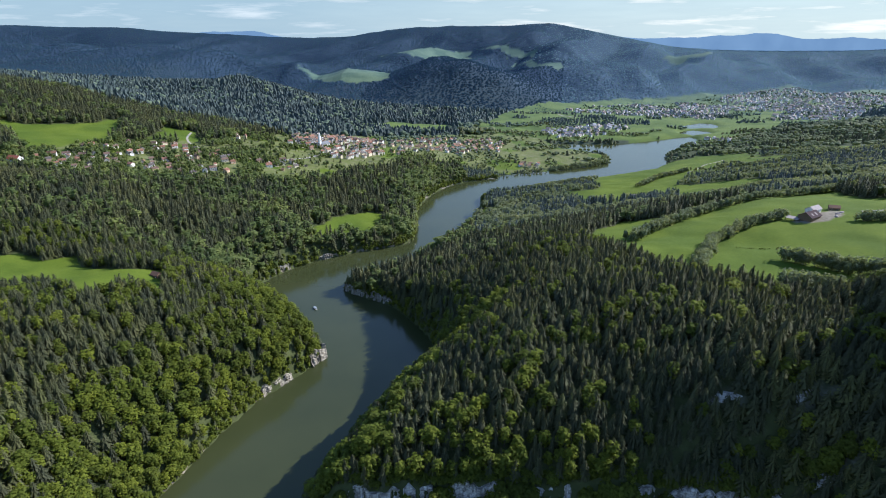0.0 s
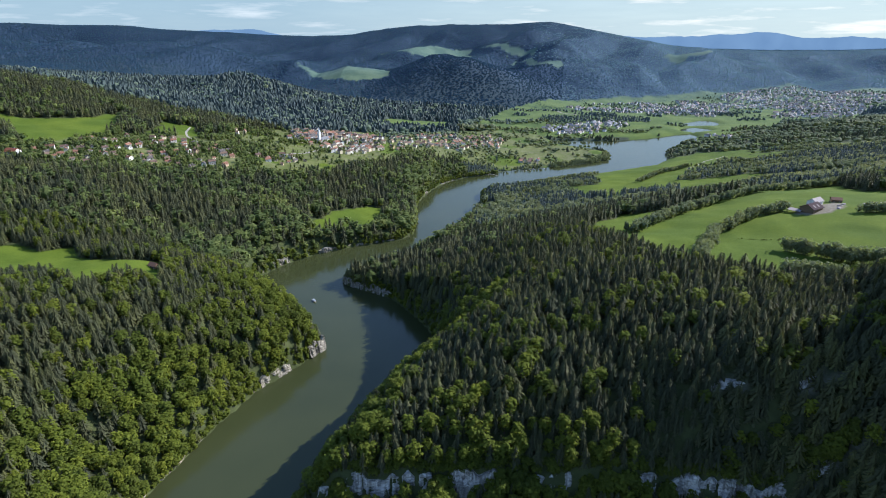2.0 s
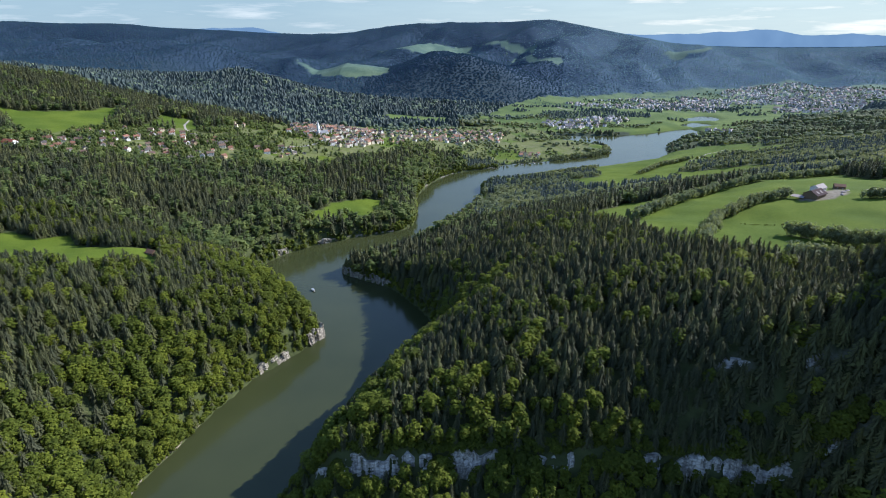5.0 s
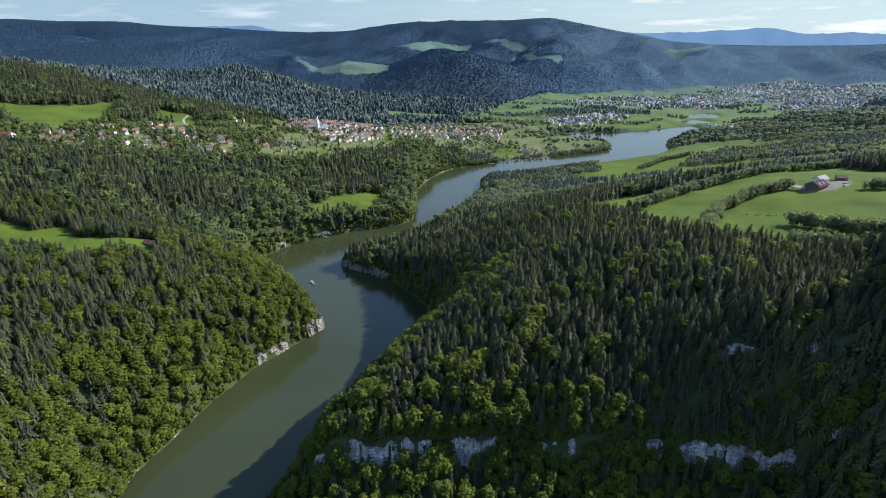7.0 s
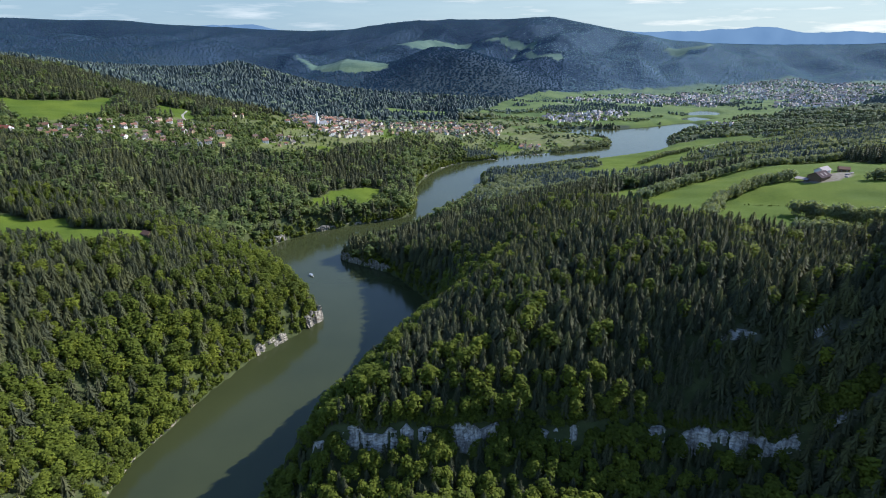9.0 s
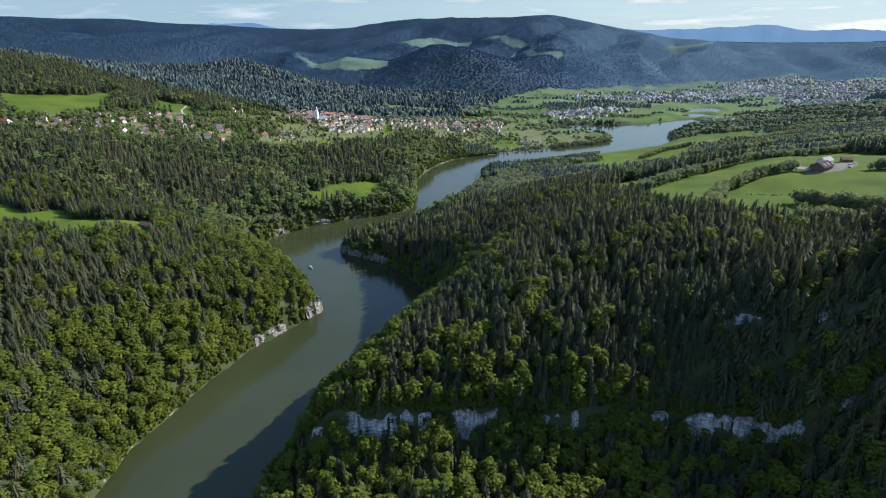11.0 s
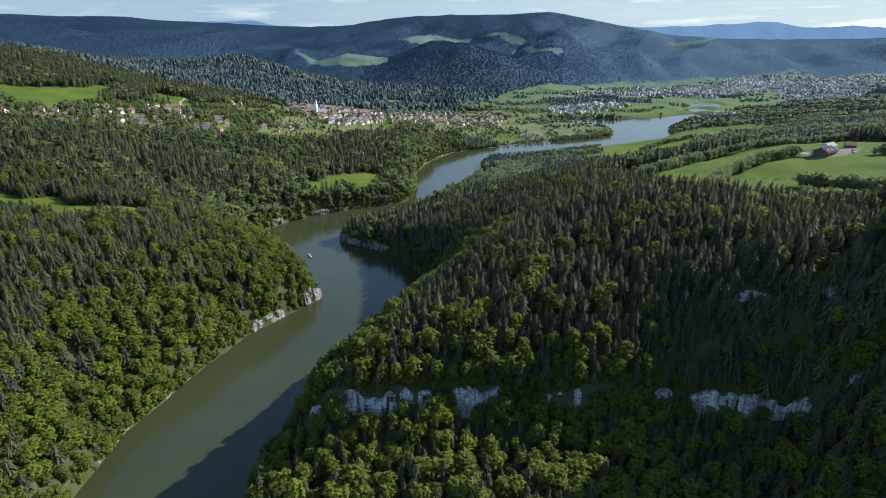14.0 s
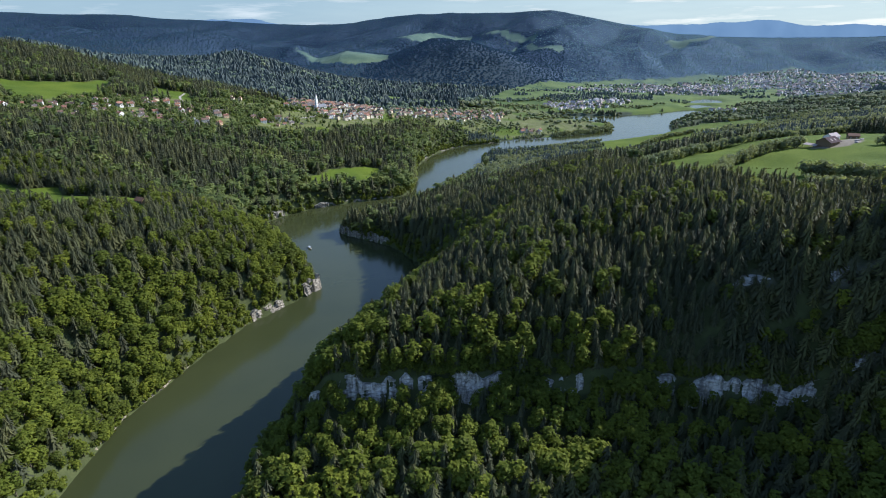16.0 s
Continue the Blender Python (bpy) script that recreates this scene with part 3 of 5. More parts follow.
def build_ground():
    xs = steps([(-5600, -2000, 160, 55), (-2000, -640, 55, 6), (-640, 560, 7.2, 7.2), (560, 2200, 7.2, 46), (2200, 5600, 46, 160)])
    ys = steps([(-1600, 200, 120, 5), (200, 1060, 5.5, 5.5), (1060, 2400, 5.5, 20), (2400, 5700, 20, 40)])
    gx, gy = np.meshgrid(xs, ys)
    gz = height(gx, gy)
    GRID.extend((xs, ys, gz))
    nx, ny = len(xs), len(ys)
    i = (np.arange(ny - 1)[:, None] * nx + np.arange(nx - 1)[None, :]).ravel()
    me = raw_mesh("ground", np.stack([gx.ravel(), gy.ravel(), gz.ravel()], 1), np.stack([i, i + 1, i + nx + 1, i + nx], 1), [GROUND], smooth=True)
    fx, fy = gx.ravel(), gy.ravel()
    bank = bank_distance(fx, fy)
    me.attributes.new("meadow", "FLOAT", "POINT").data.foreach_set("value", open_ground(fx, fy).astype(np.float32))
    me.attributes.new("dirt", "FLOAT", "POINT").data.foreach_set("value", (inside(fx, fy, FARMYARD) | inside(fx, fy, QUARRY)).astype(np.float32))
    # weights of the painted haze, growing with distance and, for east, to the right
    me.attributes.new("haze_mix", "FLOAT", "POINT").data.foreach_set("value", np.clip((fy - 1500) / 1900, 0, 1).astype(np.float32))
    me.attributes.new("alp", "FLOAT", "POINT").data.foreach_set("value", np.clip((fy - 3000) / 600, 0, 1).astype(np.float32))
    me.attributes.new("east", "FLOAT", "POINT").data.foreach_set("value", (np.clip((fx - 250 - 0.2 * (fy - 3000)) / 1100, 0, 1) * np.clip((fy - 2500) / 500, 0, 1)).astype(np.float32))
    lived = inside(fx, fy, VILLAGE) & (value_noise(fx / 55, fy / 55, 37) > 0.30)
    me.attributes.new("garden", "FLOAT", "POINT").data.foreach_set("value", (0.55 * lived).astype(np.float32))
    steep = np.zeros(len(fx), np.float32)
    for line in OUTCROPS:
        steep = np.maximum(steep, (line_distance(fx, fy, line) < 3) * 0.3)
    me.attributes.new("rock", "FLOAT", "POINT").data.foreach_set("value", steep.astype(np.float32))
    return tagged(new("ground", me), "valley ground with green spring meadows, forest floor and steep lake banks", "ground", kind="structure")


build_ground()


def part(name, bm, material, parent, label=""):
    """Links a bmesh as one mesh object under a thing or a part."""
    me = bpy.data.meshes.new(name)
    bm.to_mesh(me)
    bm.free()
    for m in (material if isinstance(material, (list, tuple)) else [material]):
        me.materials.append(m)
    ob = new(name, me)
    ob.parent = parent
    if label:
        ob["label"] = label
    return ob


def water_sheet(name, poly, label):
    x0, y0 = poly.min(0) - 12
    x1, y1 = poly.max(0) + 12
    bm = bmesh.new()
    bmesh.ops.create_grid(bm, x_segments=12, y_segments=24, size=0.5)
    for v in bm.verts:
        v.co = (x0 + (v.co.x + 0.5) * (x1 - x0), y0 + (v.co.y + 0.5) * (y1 - y0), 0.0)
    me = bpy.data.meshes.new(name)
    bm.to_mesh(me)
    bm.free()
    me.materials.append(WATER)
    return tagged(new(name, me), label, "lake", kind="structure")


for pond in SHORES[1:]:
    water_sheet("water", pond, "shallow pale pond beside the lake's end").location.z = 0.02
water_sheet("water", SHORES[0], "calm green-grey lake water between wooded banks")


def backdrop_range(crest, label):
    """The farthest range behind the valley: a plain silhouette of distance with some depth."""
    c = np.array(crest, float)
    x = np.linspace(c[0, 0], c[-1, 0], 160)
    top = np.interp(x, c[:, 0], c[:, 1]) + (value_noise(x / 60, x * 0, 91) - 0.5) * 7 + (value_noise(x / 18, x * 0, 92) - 0.5) * 2.5
    rows = [np.column_stack([x, x * 0 + 5195, x * 0 + 90]), np.column_stack([x, x * 0 + 5205, top * 0.7]), np.column_stack([x, x * 0 + 5220, top]), np.column_stack([x, x * 0 + 5290, top * 0.6])]
    i = np.arange(159)
    faces = np.vstack([np.column_stack([i + k * 160, i + k * 160 + 1, i + (k + 1) * 160 + 1, i + (k + 1) * 160]) for k in range(3)])
    return tagged(new("backdrop", raw_mesh("backdrop", np.vstack(rows), faces, [FAR_RANGE], smooth=True)), label, "mountains", kind="structure")


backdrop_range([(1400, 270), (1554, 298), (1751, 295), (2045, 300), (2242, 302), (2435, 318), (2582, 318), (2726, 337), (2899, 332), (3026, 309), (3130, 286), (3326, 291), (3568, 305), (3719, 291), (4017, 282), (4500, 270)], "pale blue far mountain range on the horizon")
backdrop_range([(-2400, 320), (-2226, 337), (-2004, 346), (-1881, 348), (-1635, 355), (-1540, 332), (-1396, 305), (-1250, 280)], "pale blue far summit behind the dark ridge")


def ribbon(name, line, width, material, label, lift=0.25, level=None, rough=0.0, category="track"):
    """A strip that follows the ground along a line."""
    p = rounded(line, False, 2)
    pts = []
    for a, b in zip(p[:-1], p[1:]):
        n = max(1, int(np.hypot(*(b - a)) / 4))
        pts += [a + (b - a) * k / n for k in range(n)]
    pts = np.array(pts + [p[-1]])
    d = np.gradient(pts, axis=0)
    d /= np.hypot(d[:, 0], d[:, 1])[:, None] + 1e-9
    side = np.stack([-d[:, 1], d[:, 0]], 1)
    rng = np.random.default_rng(len(pts))
    w = width / 2 * (1 + rough * (rng.random(len(pts)) - 0.5))
    cols = [pts - side * w[:, None], pts, pts + side * w[:, None]]
    verts, n = [], len(pts)
    for c in cols:
        z = ground_level(c[:, 0], c[:, 1]) + lift if level is None else np.full(n, level)
        verts.append(np.column_stack([c, z]))
    verts = np.vstack(verts)
    i = np.arange(n - 1)
    faces = np.vstack([np.column_stack([i + k * n, i + k * n + 1, i + (k + 1) * n + 1, i + (k + 1) * n]) for k in (0, 1)])
    return tagged(new(name, raw_mesh(name, verts, faces, [material], smooth=True)), label, category, kind="structure")


# ---------------------------------------------------------------- tree shapes
def spruce_shape(seed, whorls, points, trunk_sides, spread=0.17):
    """A spruce one metre high: a tapered trunk, a slim core darkened as crown shade and drooping boughs in whorls, with
    fresh pale tips.
    Returns vertices, triangles, crown flags and a tone for each vertex."""
    rng = np.random.default_rng(seed)
    v, f, crown, fresh = [], [], [], []
    if trunk_sides:
        for k in range(trunk_sides):
            a = 2 * math.pi * k / trunk_sides
            v.append((0.016 * math.cos(a), 0.016 * math.sin(a), -0.04))
        v.append((0, 0, 0.9))
        for k in range(trunk_sides):
            f.append((k, (k + 1) % trunk_sides, trunk_sides))
            crown.append(0)
        fresh += [0] * (trunk_sides + 1)
    feathered = whorls > 3
    if feathered:
        base = len(v)
        v.append((0, 0, 0.97))
        for k in range(5):
            a = 2 * math.pi * k / 5 + seed
            v.append((spread * 0.52 * math.cos(a), spread * 0.52 * math.sin(a), 0.12))
            f.append((base, base + 1 + k, base + 1 + (k + 1) % 5))
            crown.append(1)
        # core tone lowered to paint the shade inside the crown
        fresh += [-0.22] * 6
    for w in range(whorls):
        q = w / whorls
        z = 0.12 + 0.85 * q ** 0.92
        r = spread * (1 - q) ** 0.66 * rng.uniform(0.86, 1.12) + 0.010
        ox, oy = rng.normal(0, 0.006, 2)
        turn = rng.uniform(0, 6.3)
        if feathered:
            for k in range(points):
                a = turn + 2 * math.pi * (k + rng.uniform(-0.3, 0.3)) / points
                out, wide = r * rng.uniform(0.8, 1.25), 2.5 / points * rng.uniform(0.8, 1.2)
                low = z - out * rng.uniform(0.2, 0.5)
                base = len(v)
                v.append((ox, oy, min(1.0, z + 0.055 + 0.35 * out)))
                v.append((ox + out * math.cos(a - wide * 0.5), oy + out * math.sin(a - wide * 0.5), low + rng.uniform(-0.012, 0.012)))
                v.append((ox + out * 0.92 * math.cos(a + wide * 0.5), oy + out * 0.92 * math.sin(a + wide * 0.5), low + rng.uniform(-0.012, 0.012)))
                f.append((base, base + 1, base + 2))
                crown.append(1)
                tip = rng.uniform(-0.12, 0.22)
                # inner ends painted darker like crown shade, outer tips varied
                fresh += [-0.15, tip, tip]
        else:
            base = len(v)
            v.append((ox, oy, min(1.0, z + 0.86 / whorls * 1.75)))
            for k in range(points):
                a = turn + 2 * math.pi * (k + rng.uniform(-0.25, 0.25)) / points
                out = r * (rng.uniform(0.88, 1.2) if k % 2 == 0 else rng.uniform(0.52, 0.8))
                v.append((ox + out * math.cos(a), oy + out * math.sin(a), z - out * 0.35 + rng.uniform(-0.015, 0.015)))
                f.append((base, base + 1 + k, base + 1 + (k + 1) % points))
                crown.append(1)
            fresh += [0.1] * (points + 1)
    return np.array(v), np.array(f), np.array(crown), np.array(fresh)


ICO = None


def ico_shape():
    global ICO
    if ICO is None:
        bm = bmesh.new()
        bmesh.ops.create_icosphere(bm, subdivisions=1, radius=1)
        ICO = (np.array([x.co[:] for x in bm.verts]), np.array([[w.index for w in fc.verts] for fc in bm.faces]))
        bm.free()
    return ICO


def beech_shape(seed, lumps, tufts, trunk_sides, width=0.30, low=0.34, spray=1.0):
    """A broadleaf tree one metre high: trunk, limbs, a core darkened as crown shade and uneven clumps of loose leaf
    sprays round it.
    """
    rng = np.random.default_rng(seed)
    v, f, crown, fresh = [], [], [], []

    def taper(a, b, ra, rb, sides):
        base = len(v)
        a, b = np.array(a), np.array(b)
        for p, r in ((a, ra), (b, rb)):
            for k in range(sides):
                t = 2 * math.pi * k / sides
                v.append((p[0] + r * math.cos(t), p[1] + r * math.sin(t), p[2]))
        for k in range(sides):
            n = (k + 1) % sides
            f.append((base + k, base + n, base + sides + n))
            f.append((base + k, base + sides + n, base + sides + k))
            crown.extend((0, 0))

    if trunk_sides:
        taper((0, 0, -0.04), (0.01, 0, 0.6), 0.020, 0.010, trunk_sides)
        for k in range(3 if tufts else 0):
            a = k * 2.1 + seed
            taper((0, 0, 0.34), (0.15 * math.cos(a), 0.15 * math.sin(a), 0.62), 0.009, 0.004, 3)
    iv, jf = ico_shape()
    middle = np.array((0, 0, (low + 1.0) / 2))
    axes = np.array((width, width, (1.0 - low) / 2))
    base = len(v)
    v.extend((middle + iv * axes * (0.62 if tufts > 60 else 0.82 if tufts else 1.0) * rng.uniform(0.8, 1.12, (len(iv), 1))).tolist())
    f.extend((jf + base).tolist())
    crown.extend([1] * len(jf))
    # core tone lowered as painted shade behind the leaf sprays
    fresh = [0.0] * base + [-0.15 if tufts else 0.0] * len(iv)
    clumps = []
    for k in range(lumps):
        up = -0.75 + 1.65 * (k + 0.5) / lumps
        flat, a = math.sqrt(max(0.02, 1 - up * up)), 2.4 * k + rng.uniform(-0.5, 0.5)
        clumps.append((middle + axes * np.array((flat * math.cos(a), flat * math.sin(a), up)) * rng.uniform(0.60, 0.86), rng.uniform(0.20, 0.34) if lumps > 12 else rng.uniform(0.30, 0.46)))
    for k in range(tufts):
        c, size = clumps[k % lumps]
        d = rng.normal(0, 1, 3) + (c - middle) / np.linalg.norm(c - middle) * 1.1 + (0, 0, 0.35)
        d /= np.linalg.norm(d)
        p = c + d * axes * size * rng.uniform(0.75, 1.2)
        n = d + (0, 0, 0.35) + rng.normal(0, 0.34, 3)
        n /= np.linalg.norm(n)
        e = np.cross(n, rng.normal(0, 1, 3))
        e /= np.linalg.norm(e)
        g = np.cross(n, e)
        if k % 3 == 0:      # loose sprays between the clumps
            p = middle + d * axes * rng.uniform(0.72, 1.02)
        s = rng.uniform(0.045, 0.085) * spray
        base = len(v)
        v.extend([(p + e * s).tolist(), (p - e * s * 0.6 + g * s * 0.9).tolist(), (p - e * s * 0.5 - g * s * 0.95).tolist()])
        f.append((base, base + 1, base + 2))
        crown.append(1)
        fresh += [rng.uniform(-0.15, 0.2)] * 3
    return np.array(v), np.array(f), np.array(crown), np.array(fresh)


def plant(name, shapes, x, y, size, girth, tone, materials, label, category, rng, soft=False):
    """Many trees in one mesh: every tree takes one of the shapes, turned, sized and toned on its own."""
    z = ground_level(x, y)
    pick = rng.integers(len(shapes), size=len(x))
    turn = rng.uniform(0, 6.283, len(x))
    vs, fs, ms, ts, base = [], [], [], [], 0
    for k, (sv, sf, sc, fresh) in enumerate(shapes):
        s = np.nonzero(pick == k)[0]
        if not len(s):
            continue
        c, n = np.cos(turn[s])[:, None], np.sin(turn[s])[:, None]
        g, h = (size[s] * girth[s])[:, None], size[s][:, None]
        lean = rng.normal(0, 0.02, (len(s), 2))
        px = (sv[None, :, 0] * c - sv[None, :, 1] * n) * g + x[s][:, None] + lean[:, :1] * sv[None, :, 2] * h
        py = (sv[None, :, 0] * n + sv[None, :, 1] * c) * g + y[s][:, None] + lean[:, 1:] * sv[None, :, 2] * h
        pz = sv[None, :, 2] * h + z[s][:, None]
        vs.append(np.stack([px, py, pz], 2).reshape(-1, 3))
        fs.append((sf[None] + (base + np.arange(len(s)) * len(sv))[:, None, None]).reshape(-1, 3))
        ms.append(np.tile(1 - sc, len(s)))
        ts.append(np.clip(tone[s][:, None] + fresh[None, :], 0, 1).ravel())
        base += len(s) * len(sv)
    if not vs:
        return None
    me = raw_mesh(name, np.vstack(vs), np.vstack(fs), materials, np.concatenate(ms), np.concatenate(ts), soft)
    return tagged(new(name, me), label, category, kind="stuff")


# ---------------------------------------------------------------- where trees grow
HEDGES = [([(254, 715), (300, 762), (334, 790), (380, 830), (425, 863), (520, 908), (629, 947), (700, 960)], 13, 15),
          ([(282, 566), (312, 620), (347, 674), (380, 702), (415, 725), (476, 748)], 10, 15),
          ([(395, 600), (420, 584), (449, 552), (480, 535), (520, 525)], 10, 18),
          ([(362, 534), (380, 524), (401, 512)], 13, 17),
          ([(545, 704), (580, 700), (640, 706)], 9, 15),
          ([(310, 876), (400, 980), (520, 1060), (640, 1100), (760, 1090)], 26, 14),
          ([(480, 1330), (560, 1420), (660, 1480)], 14, 12),
          ([(325, 1634), (450, 1692), (510, 1740), (528, 1800)], 16, 13)]


def broadleaf_share(x, y, z, bank):
    """How many of a hundred trees are broadleaved, zone by zone."""
    p = np.full(len(x), 0.16)
    left = (x < -100) & (y < 780)
    p = np.where(left, np.clip(0.92 - (z - 25) / 120, 0.26, 0.9), p)
    right = (x > -150) & (y < 1000)
    p = np.where(right, 0.13, p)
    p = np.where(right & (bank < 75) & (y < 600), 0.7, p)
    p = np.where(right & (y < 400) & (z < 62), 0.55, p)
    p = np.where(right & (y < 385) & (z >= 62), np.where(x < 130, 0.36, 0.16), p)
    brow = line_distance(x, y, [(-92, 338), (-60, 362), (-44, 412), (-20, 462), (2, 524), (38, 540), (74, 600)])
    p = np.where(right & (brow < 13), 0.82, p)
    mid = (x < 60) & (y >= 780) & (y < 1650) & ~((x > -175) & (y < 905))
    p = np.where(mid, np.where(bank < 60, 0.72, 0.22), p)
    p = np.where((x > 60) & (y > 980) & (y < 2400), np.where(value_noise(x / 120, y / 80, 23) > 0.62, 0.2, 0.85), p)
    p = np.where((x < -250) & (y > 1000) & (y < 1250), 0.4, p)
    p = np.where((x < -500) & (y > 1450) & (y < 2700), 0.1, p)
    p = np.where(inside(x, y, VILLAGE), 0.85, p)
    p = np.clip(p + (value_noise(x / 45, y / 45, 21) - 0.5) * 0.4, 0.02, 0.97)
    return np.where((x > -175) & (x < 60) & (y > 740) & (y < 910), 0.10, p)


def tree_scale(x, y):
    """Garden, orchard and lakeside trees are set lower than the forest, so that village and lake show from the camera.
    """
    s = np.where(open_ground(x, y), 0.5, 1.0)
    s = np.where((x < -380) & (s < 1), 0.62, s)
    s = np.where((x > 300) & (y > 950), np.minimum(s, 0.92), s)
    s = np.where((x > -30) & (y > 1240) & (y < 2150), np.minimum(s, 0.6), s)
    return np.where((x > 120) & (y > 1330) & (y < 1900) & (bank_distance(x, y) < 60), np.minimum(s, 0.55), s)


def scatter(x0, x1, y0, y1, gap, rng):
    """Points about a gap apart within the wedge of country that the flight looks over."""
    nx, ny = int((x1 - x0) / gap), int((y1 - y0) / gap)
    gx, gy = np.meshgrid(np.arange(nx), np.arange(ny))
    x = x0 + (gx.ravel() + rng.uniform(0.02, 0.98, gx.size) + 0.5 * (gy.ravel() % 2)) * gap
    y = y0 + (gy.ravel() + rng.uniform(0.02, 0.98, gx.size)) * gap
    ok = np.abs(x) < 0.77 * y + 120
    return x[ok], y[ok]


def woodland(x, y, rng):
    """Keeps the points where trees stand; returns them with their height above the lake and distance from the bank."""
    bank = bank_distance(x, y)
    ok = bank > 0.5
    x, y, bank = x[ok], y[ok], bank[ok]
    grass = open_ground(x, y)
    near_village = inside(x, y, VILLAGE)
    clump = value_noise(x / 38, y / 38, 31)
    vale = inside(x, y, VALE)
    keep = ~grass | (near_village & (clump > np.where(x < -380, 0.55, 0.62))) | (vale & (value_noise(x / 120, y / 60, 32) > 0.61))
    keep |= near_village & (rng.random(len(x)) < 0.07)
    keep &= ~inside(x, y, FARMYARD) & ~inside(x, y, QUARRY) & ~((np.abs(x + 366) < 13) & (y > 628) & (y < 668)) & ~((np.abs(x - 428) < 24) & (y > 1140) & (y < 1196))
    for line in NEAR_CLIFFS + OUTCROPS:
        d = line_distance(x, y, line)
        front = y < np.interp(x, [q[0] for q in line], [q[1] for q in line])
        keep &= ~((d < (6 if len(line) > 3 else 4.5)) & front) & ~(d < 1.5)
    for line in LAKE_CLIFFS:
        keep &= (line_distance(x, y, line) > 3.5) | (bank > 2.5)
    return x[keep], y[keep], bank[keep]


# ---------------------------------------------------------------- the woods
rng = np.random.default_rng(7)
NEAR_SPRUCE = [spruce_shape(10 + k, 12, 8, 3, 0.140 + 0.016 * (k % 3)) for k in range(6)]
NEAR_BEECH = [beech_shape(30 + k, 20, 240, 3, 0.20 + 0.025 * (k % 3), 0.14, 0.69) for k in range(6)]
HEDGE_BEECH = [beech_shape(60 + k, 9, 96, 3, 0.25 + 0.02 * k, 0.08, 1.0) for k in range(4)]
MID_SPRUCE = [spruce_shape(50 + k, 6, 6, 0, 0.165) for k in range(4)]
MID_BEECH = [beech_shape(70 + k, 7, 44, 0, 0.23, 0.12, 1.2) for k in range(4)]
DISTANT_SPRUCE = [spruce_shape(90 + k, 2, 5, 0, 0.24) for k in range(4)]
MOUNTAIN_TREES = [spruce_shape(130 + k, 1, 4, 0, 0.24) for k in range(4)]
DISTANT_BEECH = [beech_shape(110 + k, 1, 0, 0, 0.34, 0.1) for k in range(3)]


def grow(zone, x, y, bank, spruces, beeches, spruce_mat, beech_mat, tall, share=None, widen=1.0, soft=False):
    z = height(x, y)
    leafy = rng.random(len(x)) < (broadleaf_share(x, y, z, bank) if share is None else share)
    stays = ~leafy | (rng.random(len(x)) < 0.72)      # broad crowns take more room
    x, y, z, bank, leafy = x[stays], y[stays], z[stays], bank[stays], leafy[stays]
    stand = value_noise(x / 70, y / 70, 41)
    lower = tree_scale(x, y)
    for kind, s in (("spruce", ~leafy), ("broadleaf", leafy)):
        n = int(s.sum())
        if not n:
            continue
        young = rng.random(n) ** 2
        size = tall * (0.86 if kind == "broadleaf" else 1.0) * (1.12 - 0.6 * young) * (0.86 + 0.26 * stand[s]) * np.where(bank[s] < 4, 0.8, 1.0) * lower[s]
        girth = widen * (1.36 if kind == "broadleaf" else 1.46) * rng.uniform(0.8, 1.25, n) * (1 + 0.35 * young)
        tone = np.clip(rng.normal(0.48, 0.27, n) + (stand[s] - 0.5) * 0.35, 0, 1)
        leaf = spruce_mat if kind == "spruce" else beech_mat
        label = "dense stand of dark green spruces on the slope" if kind == "spruce" else "fresh green spring broadleaf trees between the spruces"
        plant(zone + "_" + kind + "_wood", spruces if kind == "spruce" else beeches, x[s], y[s], size, girth, tone, [leaf, BARK], label, "trees", rng, soft)


def tree_thing(name, shape, leaf, label):
    """One tree as a thing: an Empty at its foot with the trunk and the crown as parts."""
    v, f, c, fresh = shape
    root = tagged(new(name), label, "tree", "trees at the cliff")
    for piece, flag, mat in (("trunk", 0, BARK), ("crown", 1, leaf)):
        g = f[c == flag]
        used, inv = np.unique(g, return_inverse=True)
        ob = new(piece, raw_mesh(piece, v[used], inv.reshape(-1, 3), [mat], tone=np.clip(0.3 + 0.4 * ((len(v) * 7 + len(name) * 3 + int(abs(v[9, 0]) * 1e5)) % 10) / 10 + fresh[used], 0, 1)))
        ob.parent = root
    return root


# The trees nearest the flight stand singly at the foot and on the brink of the cliff; the rest of the woods are joined.
x, y = scatter(-760, 760, 236, 780, 6.3, rng)
x, y, bank = woodland(x, y, rng)
zs = height(x, y)
leafy = rng.random(len(x)) < broadleaf_share(x, y, zs, bank)
single = (x > -124) & (x < 200) & (y > 292) & (y < 400)
order = np.concatenate([np.nonzero(single & leafy)[0][:270], np.nonzero(single & ~leafy)[0][:270]])
chosen = np.zeros(len(x), bool)
chosen[order] = True
first = {}
